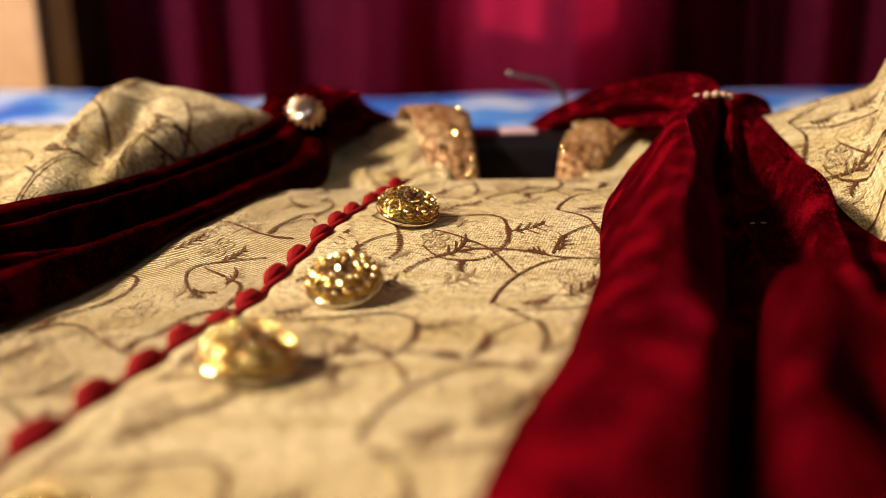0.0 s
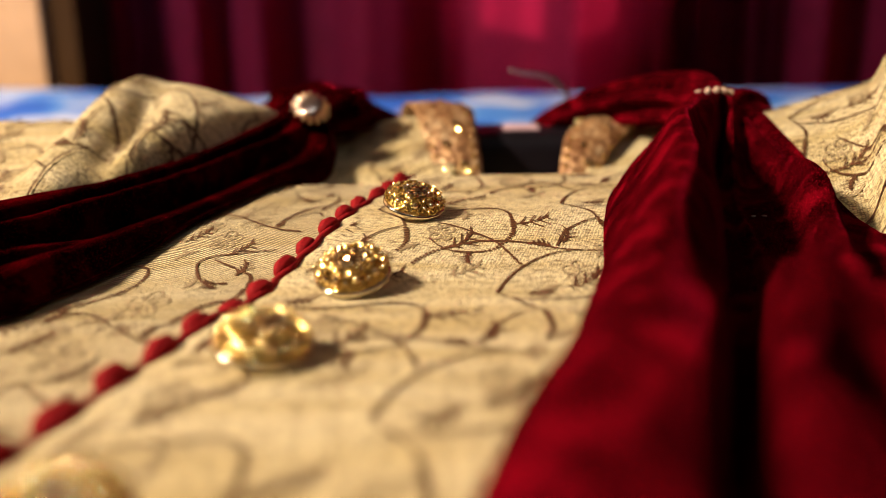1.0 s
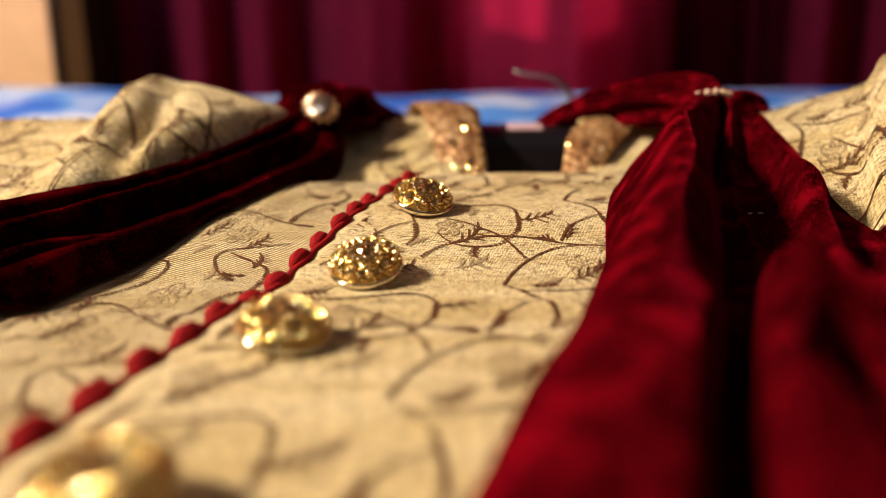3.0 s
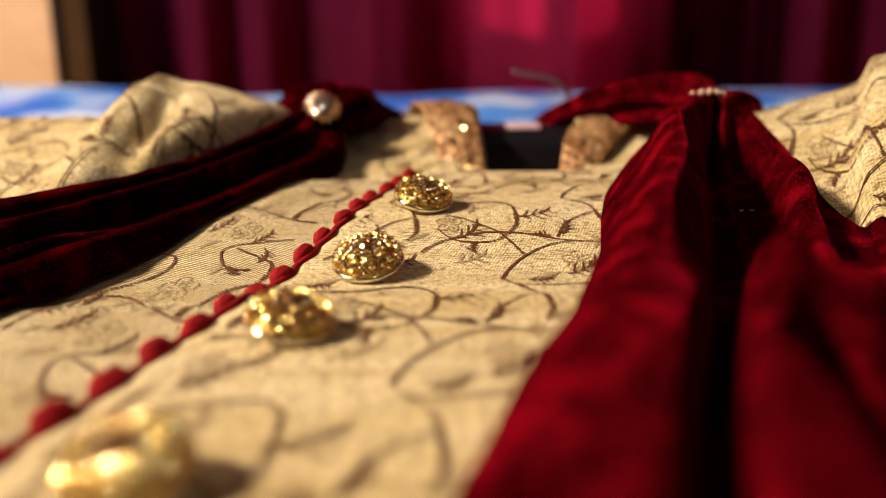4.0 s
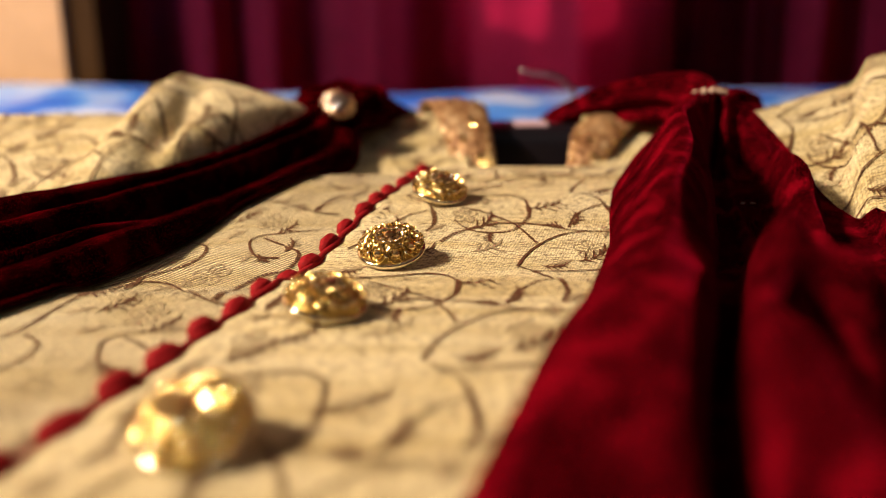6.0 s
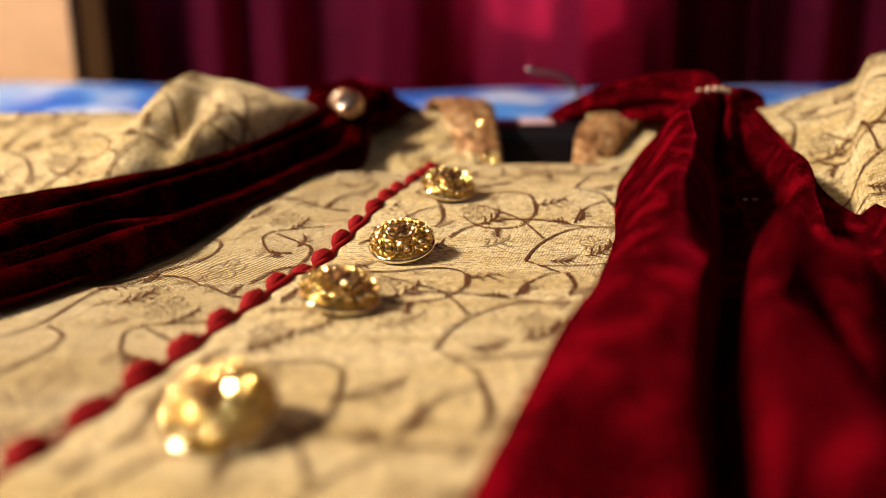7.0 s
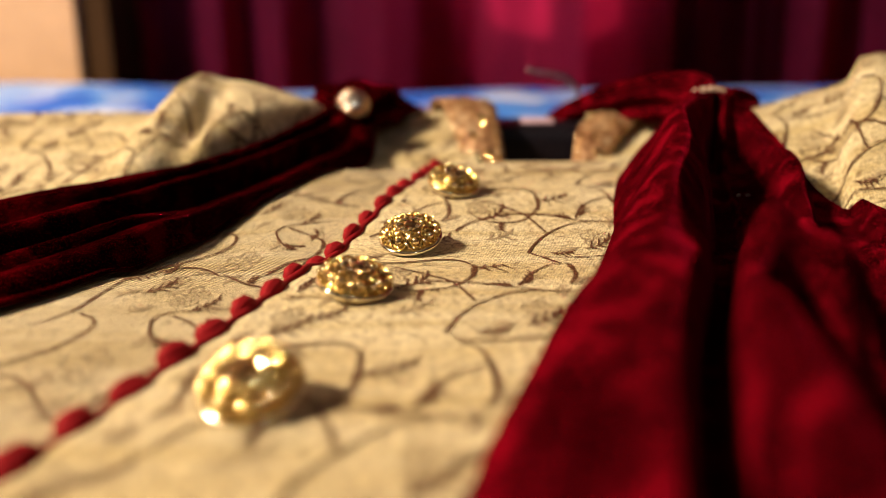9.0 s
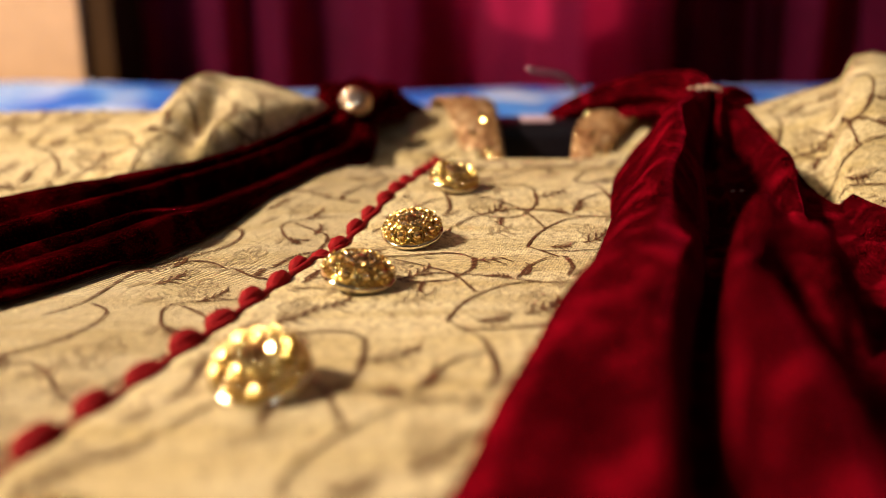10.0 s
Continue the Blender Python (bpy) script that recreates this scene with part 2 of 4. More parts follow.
def curve_at(table, t):
    """Smooth value between the rows (t, value...) of a table in rising t."""
    if t <= table[0][0]:
        return table[0][1:]
    for i in range(len(table) - 1):
        a, b = table[i], table[i + 1]
        if t <= b[0]:
            p, q = table[max(i - 1, 0)], table[min(i + 2, len(table) - 1)]
            h, k = b[0] - a[0], (t - a[0]) / (b[0] - a[0])
            out = []
            for j in range(1, len(a)):
                ma = (b[j] - p[j]) / (b[0] - p[0]) * h
                mb = (q[j] - a[j]) / (q[0] - a[0]) * h
                out.append((2 * k**3 - 3 * k**2 + 1) * a[j] + (k**3 - 2 * k**2 + k) * ma + (3 * k**2 - 2 * k**3) * b[j] + (k**3 - k**2) * mb)
            return tuple(out)
    return table[-1][1:]


def sheet(point, nu, nv, closed=False):
    """A bmesh grid of the points point(u, v), u and v from 0 to 1."""
    bm = bmesh.new()
    rows = [[bm.verts.new(point(i / nu, j / nv)) for j in range(nv + (0 if closed else 1))] for i in range(nu + 1)]
    for i in range(nu):
        for j in range(nv):
            k = (j + 1) % nv if closed else j + 1
            bm.faces.new((rows[i][j], rows[i + 1][j], rows[i + 1][k], rows[i][k]))
    if closed:
        bmesh.ops.remove_doubles(bm, verts=bm.verts[:], dist=1e-6)
        bmesh.ops.recalc_face_normals(bm, faces=bm.faces[:])
    return bm


def thicken(ob, t):
    mod = ob.modifiers.new("cloth", "SOLIDIFY")
    mod.thickness, mod.offset = t, -1
    return ob


def box(bm, x0, x1, y0, y1, z0, z1, bevel=0.0):
    r = bmesh.ops.create_cube(bm, size=1.0, matrix=Matrix.LocRotScale(((x0 + x1) / 2, (y0 + y1) / 2, (z0 + z1) / 2), None, (x1 - x0, y1 - y0, z1 - z0)))
    if bevel:
        es = list({e for v in r["verts"] for e in v.link_edges})
        bmesh.ops.bevel(bm, geom=es, offset=bevel, segments=3, affect="EDGES", profile=0.6)
    return bm


def boxed(*a):
    return box(bmesh.new(), *a)


def tube(points, radius, sides=10):
    """A round tube through the points, radius(t) at t from 0 to 1."""
    bm, rings, n = bmesh.new(), [], len(points)
    for i, p in enumerate(points):
        d = (Vector(points[min(i + 1, n - 1)]) - Vector(points[max(i - 1, 0)])).normalized()
        a = d.cross(Vector((0, 0, 1)) if abs(d.z) < 0.9 else Vector((1, 0, 0))).normalized()
        b = d.cross(a)
        r = radius(i / (n - 1))
        rings.append([bm.verts.new(Vector(p) + r * (math.cos(w) * a + math.sin(w) * b)) for w in (2 * math.pi * k / sides for k in range(sides))])
    for i in range(n - 1):
        for k in range(sides):
            bm.faces.new((rings[i][k], rings[i + 1][k], rings[i + 1][(k + 1) % sides], rings[i][(k + 1) % sides]))
    bm.faces.new(rings[0])
    bm.faces.new(rings[-1][::-1])
    return bm


def lathe(profile, sides=40):
    return sheet(lambda u, v: (lambda r, z: (r * math.cos(2 * math.pi * v), r * math.sin(2 * math.pi * v), z))(*profile[round(u * (len(profile) - 1))]), len(profile) - 1, sides, True)


# ---- the room ----
def structure(name, bm, mat, label, category):
    return tagged(part(name, bm, mat, None, "", False), label, category, "", "structure")


structure("floor", boxed(-3.2, 3.4, -3.6, 1.6, -0.60, -0.50), M_FLOOR, "grey tiled floor under the bed", "floor")
structure("ceiling", boxed(-3.2, 3.4, -3.6, 1.6, 2.1, 2.2), M_CEIL, "unseen ceiling, greyed to bounce less light", "ceiling")
structure("wall_west", boxed(-3.3, -3.2, -3.6, 1.6, -0.5, 2.1), M_DIM_WALL, "unseen wall, darkened to cut bounce light", "wall")
structure("wall_east", boxed(3.4, 3.5, -3.6, 1.6, -0.5, 2.1), M_DIM_WALL, "unseen wall, darkened to cut bounce light", "wall")
structure("wall_south", boxed(-3.2, 3.4, -3.7, -3.6, -0.5, 2.1), M_DIM_WALL, "unseen wall, darkened to cut bounce light", "wall")
structure("wall_pier", boxed(-3.2, -0.461, 1.10, 1.44, -0.5, 2.1, 0.004), M_WALL, "peach painted wall beside the curtain", "wall")
structure("trim", boxed(-0.460, -0.425, 1.112, 1.44, -0.5, 2.1, 0.003), M_REVEAL, "wall's return edge, its shade put into the brown", "trim")

WIN = (0.045, 0.215, 0.15, 0.98)
bm = bmesh.new()
box(bm, -0.44, WIN[0], 1.44, 1.54, -0.5, 2.1)
box(bm, WIN[1], 3.4, 1.44, 1.54, -0.5, 2.1)
box(bm, WIN[0], WIN[1], 1.44, 1.54, -0.5, WIN[2])
box(bm, WIN[0], WIN[1], 1.44, 1.54, WIN[3], 2.1)
structure("wall_north", bm, M_WALL, "peach painted wall hidden behind the curtain", "wall")
window = tagged(thing("window_1", "narrow window with a mullion behind the curtain", "window", (0.13, 1.49, WIN[2])), kind="structure")
bm = bmesh.new()
for x0, x1, z0, z1 in ((0.0, 0.010, 0, 0.83), (0.160, 0.17, 0, 0.83), (0.074, 0.108, 0.012, 0.818), (0.010, 0.160, 0, 0.012), (0.010, 0.160, 0.818, 0.83)):
    box(bm, x0 - 0.085, x1 - 0.085, -0.02, 0.02, z0, z1)
part("window_frame", bm, M_REVEAL, window, "brown wooden window frame", False)
for x0, x1 in ((0.010, 0.074), (0.108, 0.160)):
    pane = part("pane", boxed(x0 - 0.085, x1 - 0.085, -0.002, 0.002, 0.012, 0.818), M_GLASS, window, "clear window pane", False)
    pane.visible_shadow = False


# ---- curtain ----
FOLDS = (-0.75, -0.475, -0.41, -0.335, -0.255, -0.138, 0.075, 0.33, 0.42, 0.50, 0.62, 0.78, 0.95, 1.12, 1.30, 1.50, 1.70)


def curtain_point(u, v):
    """A hanging cloth whose folds have the spacing given in FOLDS."""
    x = -0.422 + 1.9 * u
    z = -0.46 + 2.3 * v
    s = x + 0.010 * (z - 0.1) * wob(x, 0.0, 6.0, 1.7)
    k = max(i for i, c in enumerate(FOLDS[:-1]) if c <= s)
    p = k + (s - FOLDS[k]) / (FOLDS[k + 1] - FOLDS[k])
    span = FOLDS[k + 1] - FOLDS[k]
    p -= (0.20 - 0.85 * step(0.27, 0.30, s)) / (2 * math.pi) * math.sin(2 * math.pi * p)
    d = -(0.22 + 0.06 * step(0.32, 0.34, s)) * span * math.sin(2 * math.pi * p) + 0.006 * math.sin(97 * s + 2.4) + 0.010 * wob(s, 0.1 * z, 13.0, 7.0)
    back = 1.195 + 0.025 * step(0.16, 0.29, s) + 0.150 * step(0.285, 0.330, s)
    return (x, min(back + d, 1.43), z)


curtain = tagged(part("curtain", sheet(curtain_point, 520, 24), M_CURTAIN), "deep maroon pleated curtain hanging before the window", "curtain")


# ---- bed ----
def bed_z(x, y):
    return (0.046 + 0.014 * step(-0.20, -0.42, x)) * step(0.56, 0.98, y) + 0.004 * wob(x, y, 9.0, 2.0) * step(0.62, 0.8, y)


bed = thing("bed", "bed with dark wooden base and a mattress", "bed", (0, 0, -0.5))
part("bed_base", boxed(-0.82, 1.30, -0.98, 1.06, 0.06, 0.24, 0.01), M_WOOD, bed, "dark wooden bed base", False)
for x in (-0.77, 1.25):
    for y in (-0.93, 1.0):
        part("leg", boxed(x - 0.03, x + 0.03, y - 0.03, y + 0.03, 0.0, 0.06, 0.004), M_WOOD, bed, "", False)
part("mattress", boxed(-0.82, 1.30, -0.98, 1.06, 0.24, 0.47, 0.04), M_MATTRESS, bed, "white mattress")


def cover_point(u, v):
    x, y = -0.88 + 2.24 * u, -1.04 + 2.14 * v
    ex = max(0.0, abs(x - 0.24) - 1.01) / 0.11
    ey = max(0.0, abs(y - 0.03) - 0.985) / 0.085
    e = min(1.0, math.hypot(ex, ey))
    drop = 0.14 * e * e
    return (x, y, bed_z(x, y) - drop)


cover = thing("bedspread", "blue and white printed cotton bedspread on the bed", "bedspread")
thicken(part("cloth", sheet(cover_point, 150, 170), M_SHEET, cover), 0.004)
edge = [(k / 60, 0.0) for k in range(60)] + [(1.0, k / 60) for k in range(60)] + [(1 - k / 60, 1.0) for k in range(60)] + [(0.0, 1 - k / 60) for k in range(61)]
part("piping", tube([cover_point(u, v) for u, v in edge], lambda t: 0.004, 8), M_SHEET, cover, "blue cotton piping")

# ---- the coat laid on the bed ----
coat = thing("sherwani_coat", "cream brocade coat with brown vine pattern and gold buttons", "coat")
SLOPE = 0.22


def seam_x(y):
    return -0.0195 - SLOPE * (0.384 - max(y, -0.1))


def chest_z(x, y):
    z = 0.0440 + 0.0022 * (1 - step(0.283, 0.294, y)) + 0.0078 * step(0.295, 0.392, y)
    z += 0.0009 * wob(x, y, 22.0, 0.4) + 0.0005 * wob(x, y, 60.0, 5.0)
    z -= 0.038 * step(0.452, 0.515, y + 0.0 * x)
    z -= 0.040 * step(-0.28, -0.36, y)
    return z


def right_z(x, y):
    return max(bed_z(x, y) + 0.003, chest_z(x, y) - 0.042 * step(0.14, 0.24, x))


def left_z(x, y):
    return max(bed_z(x, y) + 0.003, chest_z(x, y) - 0.0036 - 0.006 * step(-0.06, -0.12, x) * step(0.30, 0.36, y) - 0.042 * step(-0.100 - 0.06 * step(0.36, 0.2, y), -0.20, x))


def right_point(u, v):
    y = -0.36 + 0.87 * v
    a = seam_x(y)
    x = a + (0.25 - a) * u
    z = right_z(x, y) - 0.0003 * (1 - min(1, u / 0.010)) ** 2
    return (x, y, z)


def left_point(u, v):
    y = -0.36 + 0.86 * v
    a = seam_x(y) + 0.014
    x = -0.24 + (a + 0.24) * u
    return (x, y, left_z(x, y))


thicken(part("button_panel", sheet(right_point, 90, 290), M_BROCADE, coat), 0.0012)
thicken(part("under_panel", sheet(left_point, 80, 290), M_BROCADE_BIAS, coat), 0.0012)


def sleeve_l_z(x, y):
    up = step(0.34, 0.50, y)
    crest = -0.133 - 0.10 * (0.5 - y) + 0.002 * wob(x, y, 60, 1)
    d = x - crest
    z = 0.043 + 0.031 * up
    z += (0.003 + 0.017 * up) * (bell(d, 0.012) if d < 0 else 1 - step(-0.004, 0.085, d) * 0.98)
    z -= (0.0012 + 0.012 * step(0.505, 0.44, y)) * up * bell(d - 0.013 - 0.004 * step(0.5, 0.44, y), 0.0065)
    z += 0.0008 * wob(x, y, 26.0, 9.0) + 0.0006 * wob(x, y, 75.0, 4.0) * (1 - step(-0.11, -0.09, x))
    z *= 1 - step(0.497, 0.57, y)
    z *= 1 - step(-0.26, -0.36, x)
    z *= 1 - step(-0.075, -0.034, x + 0.6 * (0.5 - y))
    return max(bed_z(x, y) + 0.003, z)


def sleeve_r_z(x, y):
    z = 0.040 + 0.035 * step(0.30, 0.46, y) + 0.014 * step(0.135, 0.200, x) * step(0.30, 0.42, y)
    fold = x - (0.152 + (0.45 if y > 0.365 else 0.25) * (y - 0.365) + 0.002 * wob(y, 0.0, 40.0))
    z += 0.009 * step(-0.002, 0.003, fold) + 0.004 * bell(fold - 0.012, 0.012)
    z += 0.003 * wob(x, y, 24.0, 6.0) + 0.0006 * wob(x, y, 70.0, 8.0)
    z *= 1 - step(0.455, 0.56, y)
    z *= 1 - step(0.26, 0.38, x)
    z *= step(0.10, 0.145, x)
    z *= step(0.10, 0.22, y)
    return max(bed_z(x, y) + 0.003, z)


def yoke_l_z(x, y):
    return max(bed_z(x, y) + 0.003, (0.047 + 0.013 * step(0.47, 0.565, y) + 0.006 * step(-0.05, 0.0, x) * step(0.48, 0.52, y) - 0.022 * step(0.492, 0.462, y) + 0.003 * wob(x, y, 40, 2)) * (1 - step(0.585, 0.66, y)) * (1 - step(-0.085, -0.11, x)))


def yoke_r_z(x, y):
    return max(bed_z(x, y) + 0.003, (0.040 + 0.030 * step(0.46, 0.55, y) + 0.003 * wob(x, y, 40, 3)) * (1 - step(0.58, 0.65, y)) * (1 - step(0.16, 0.20, x)))


def field(x0, x1, y0, y1, f):
    return lambda u, v: (x0 + (x1 - x0) * u, y0 + (y1 - y0) * v, f(x0 + (x1 - x0) * u, y0 + (y1 - y0) * v))


thicken(part("sleeve", sheet(field(-0.38, -0.028, 0.28, 0.60, sleeve_l_z), 150, 130), M_BROCADE, coat), 0.0012)
thicken(part("sleeve", sheet(field(0.085, 0.40, 0.08, 0.58, sleeve_r_z), 140, 170), M_BROCADE, coat), 0.0012)
thicken(part("shoulder", sheet(field(-0.115, 0.014, 0.46, 0.67, yoke_l_z), 40, 60), M_BROCADE, coat), 0.0012)
thicken(part("shoulder", sheet(field(0.076, 0.21, 0.45, 0.66, yoke_r_z), 40, 60), M_BROCADE, coat), 0.0012)

# ---- woven vines ----
def arc(cx, cy, rx, ry, a0, a1, w0, w1, n=60):
    return [(cx + rx * math.cos(radians(a0 + (a1 - a0) * k / n)), cy + ry * math.sin(radians(a0 + (a1 - a0) * k / n)), w0 + (w1 - w0) * k / n) for k in range(n + 1)]


def leaf_spray(x, y, turn, size):
    """A small fern leaf: a bent stem with short barbs on both sides."""
    out, d = [], radians(turn)
    stem = []
    for k in range(9):
        s = k / 8
        bend = d + 0.5 * (s - 0.5)
        stem.append((x + size * s * math.cos(bend), y + size * 1.5 * s * math.sin(bend), 0.00050))
    out.append(stem)
    for k in range(1, 8, 2):
        px, py, _ = stem[k]
        for side in (-1, 1):
            a = d + side * radians(52)
            l = size * (0.42 - 0.30 * abs(k / 8 - 0.45)) * (0.8 + 0.4 * ((k * 7 + side) % 3) / 2)
            out.append([(px + l * q * math.cos(a), py + 1.5 * l * q * math.sin(a), 0.00050 * (1 - 0.4 * q)) for q in (0.0, 0.5, 1.0)])
    return out


def spline(points, w0, w1, n=12):
    """A smooth stroke through a few points, its width going from w0 to w1."""
    table, out = [(i, *p) for i, p in enumerate(points)], []
    last = len(points) - 1
    for k in range(last * n + 1):
        x, y = curve_at(table, k / n)
        out.append((x, y, w0 + (w1 - w0) * k / (last * n)))
    return out


def flower(x, y, size):
    """A pale loose flower of open petal outlines and short veins, with two small leaves."""
    out = []
    for k in range(5):
        a = radians(72 * k + 15)
        px, py = x + 0.0034 * size * math.cos(a), y + 0.0062 * size * math.sin(a)
        out.append(arc(px, py, 0.0019 * size, 0.0032 * size, 72 * k - 130, 72 * k + 150, 0.0003, 0.0005, 16))
        out.append(spline(((x + 0.0010 * size * math.cos(a), y + 0.0018 * size * math.sin(a)), (px, py)), 0.0003, 0.0005))
    return out + leaf_spray(x + 0.007, y + 0.012, 70, 0.007) + leaf_spray(x - 0.007, y - 0.010, 200, 0.006)


def front_motif():
    """One repeat on the button panel: an oval tendril, a long runner, a pointed leaf outline with a heavy bend."""
    dark = [spline(((-0.028, 0.018), (-0.0144, 0.018), (0.005, 0.023), (0.012, 0.018), (0.0136, 0.006)), 0.0004, 0.0009),
            spline(((0.0136, 0.006), (0.0130, -0.004), (0.010, -0.012)), 0.0014, 0.0009),
            spline(((0.010, -0.012), (0.0057, -0.018), (-0.0006, -0.0196), (-0.0066, -0.0185), (-0.0110, -0.0138), (-0.0135, -0.009)), 0.0008, 0.0004),
            spline(((-0.018, -0.029), (-0.013, -0.0205), (-0.0064, -0.0148), (0.0024, -0.0105)), 0.0011, 0.0006),
            spline(((0.0024, -0.0105), (0.011, -0.0114), (0.020, -0.0148), (0.028, -0.0177), (0.040, -0.0195)), 0.0006, 0.0004),
            spline(((0.006, -0.052), (0.0092, -0.0415), (0.0152, -0.030), (0.023, -0.0220), (0.032, -0.0180)), 0.0007, 0.0004),
            spline(((0.006, -0.052), (0.0104, -0.0580), (0.0148, -0.0645), (0.0166, -0.0745)), 0.0004, 0.0008),
            spline(((0.0166, -0.0745), (0.0174, -0.0830), (0.0168, -0.0895), (0.0145, -0.095)), 0.0014, 0.0009),
            spline(((0.026, -0.0145), (0.030, -0.003), (0.036, 0.0055), (0.043, 0.011)), 0.0006, 0.0004),
            spline(((-0.011, 0.0055), (-0.0017, -0.002), (0.006, -0.0095), (0.0104, -0.020), (0.0135, -0.029)), 0.0004, 0.0008)]
    for x, y, turn, size in ((-0.007, -0.016, 38, 0.0115), (0.0145, 0.004, 12, 0.0125), (-0.001, -0.020, -110, 0.006), (0.028, -0.012, 60, 0.008), (0.026, -0.047, 25, 0.0125), (0.014, -0.052, -8, 0.007), (-0.002, 0.040, 20, 0.009), (0.024, -0.016, 150, 0.006)):
        dark += leaf_spray(x, y, turn, size)
    return dark, flower(-0.010, -0.003, 0.85) + flower(0.030, -0.036, 0.9) + leaf_spray(0.018, 0.044, 15, 0.011)


def side_motif():
    """One repeat on the panel under the seam: two hooked tendrils, a runner with a heavy beaded start."""
    dark = [spline(((-0.105, 0.2880), (-0.0955, 0.2985), (-0.0883, 0.3068), (-0.0806, 0.3184)), 0.0005, 0.0009),
            spline(((-0.0806, 0.3184), (-0.0777, 0.3290), (-0.0788, 0.3385), (-0.0854, 0.3448)), 0.0011, 0.0006),
            spline(((-0.108, 0.2400), (-0.1021, 0.2519), (-0.1006, 0.2686), (-0.0987, 0.2820), (-0.0927, 0.2964)), 0.0005, 0.0010),
            spline(((-0.0927, 0.2964), (-0.0860, 0.3012), (-0.0770, 0.2975), (-0.0664, 0.2830), (-0.0580, 0.2750), (-0.0500, 0.2720)), 0.0006, 0.0007),
            spline(((-0.0590, 0.2780), (-0.0575, 0.2920), (-0.0525, 0.3060), (-0.0460, 0.3108), (-0.038, 0.3113)), 0.0016, 0.0006),
            spline(((-0.0475, 0.3040), (-0.0440, 0.3250), (-0.0505, 0.3350), (-0.0600, 0.3440)), 0.0011, 0.0005),
            spline(((-0.0510, 0.3230), (-0.0575, 0.3240), (-0.0622, 0.3335), (-0.0638, 0.3416), (-0.0604, 0.3467), (-0.0518, 0.3483), (-0.0420, 0.3500)), 0.0007, 0.0004),
            spline(((-0.0560, 0.2890), (-0.0520, 0.2970), (-0.0480, 0.2990), (-0.0460, 0.2930)), 0.0004, 0.0007)]
    for x, y, turn, size in ((-0.0905, 0.2930, 70, 0.008), (-0.0575, 0.3260, -60, 0.006), (-0.0495, 0.3300, 70, 0.007), (-0.0990, 0.2830, 10, 0.009), (-0.0560, 0.3480, 40, 0.009), (-0.088, 0.268, 40, 0.010)):
        dark += leaf_spray(x, y, turn, size)
    return dark, flower(-0.0690, 0.3080, 1.15) + flower(-0.0830, 0.2810, 0.8) + flower(-0.0740, 0.2660, 1.0) + leaf_spray(-0.064, 0.292, 200, 0.010)


FRONT, SIDE = front_motif(), side_motif()
FRONT_STEP, FRONT_ACROSS, SIDE_STEP = Vector((-0.0258, -0.0815)), Vector((0.0640, 0.0060)), Vector((-0.0135, -0.0955))


def stitches(strokes, places, z, inside, turn, lift):
    """Short slanted thread stitches along the strokes, laid on the surface z(x, y)."""
    verts, faces = [], []
    ct, st = math.cos(radians(turn)), math.sin(radians(turn))
    for ox, oy in places:
        for s in strokes:
            if not any(inside(ox + ct * s[i][0] - st * s[i][1], oy + st * s[i][0] + ct * s[i][1]) for i in (0, len(s) // 2, -1)):
                continue
            acc = 0.0
            for a, b in zip(s, s[1:]):
                dx, dy = b[0] - a[0], b[1] - a[1]
                seg = math.hypot(dx, dy)
                if seg < 1e-7:
                    continue
                while acc < seg:
                    k = acc / seg
                    acc += 0.00165 if a[2] > 0.00070 else 0.00110
                    px, py = a[0] + dx * k, a[1] + dy * k
                    tx, ty = dx / seg, dy / seg
                    w = 0.66 * (a[2] + (b[2] - a[2]) * k) * random.uniform(0.75, 1.25)
                    hl = 0.00062
                    q = []
                    for f, g in ((-1, -1), (1, -1), (1, 1), (-1, 1)):
                        lx = px + f * hl * tx - g * w * ty + 0.35 * g * w * tx
                        ly = py + f * hl * ty + 1.25 * g * w * tx + 0.35 * g * w * ty
                        q.append((ox + ct * lx - st * ly, oy + st * lx + ct * ly))
                    if all(inside(*c) for c in q):
                        i = len(verts)
                        verts += [(*c, z(*c) + lift) for c in q]
                        faces.append((i, i + 1, i + 2, i + 3))
                acc -= seg
    return verts, faces


def woven(motif, places, z, inside, turn=0.0, up=0.0):
    for name, strokes, mat, lift in (("floral_weave", motif[1], M_FLOWER, 0.00025), ("vine_weave", motif[0], M_VINE, 0.00035)):
        v, f = stitches(strokes, places, z, inside, turn, lift + up)
        me = bpy.data.meshes.new(name)
        me.from_pydata(v, [], f)
        me.materials.append(mat)
        ob = new(name, me)
        ob.parent = coat
        tagged(ob, "", kind="stuff")


def front_places(ox, oy, turn=0.0):
    r = Matrix.Rotation(radians(turn), 2)
    return [tuple(Vector((ox, oy)) + r @ (j * FRONT_STEP + i * FRONT_ACROSS)) for j in range(-3, 5) for i in range(-4, 5)]


woven(FRONT, front_places(0.021, 0.358), right_z, lambda x, y: seam_x(y) + 0.005 < x < 0.15 and 0.05 < y < 0.478)
woven(SIDE, [tuple(j * SIDE_STEP + i * Vector((0.070, 0.012))) for j in range(-2, 4) for i in (-1, 0, 1)], left_z, lambda x, y: -0.19 < x < seam_x(y) - 0.002 and 0.05 < y < 0.47)
woven(FRONT, front_places(-0.11, 0.46, 25), sleeve_l_z, lambda x, y: -0.30 < x < -0.06 and 0.31 < y < 0.53, 25, 0.0005)
woven(FRONT, front_places(0.165, 0.40, -30), sleeve_r_z, lambda x, y: 0.125 < x < 0.30 and 0.20 < y < 0.50, -30, 0.0005)
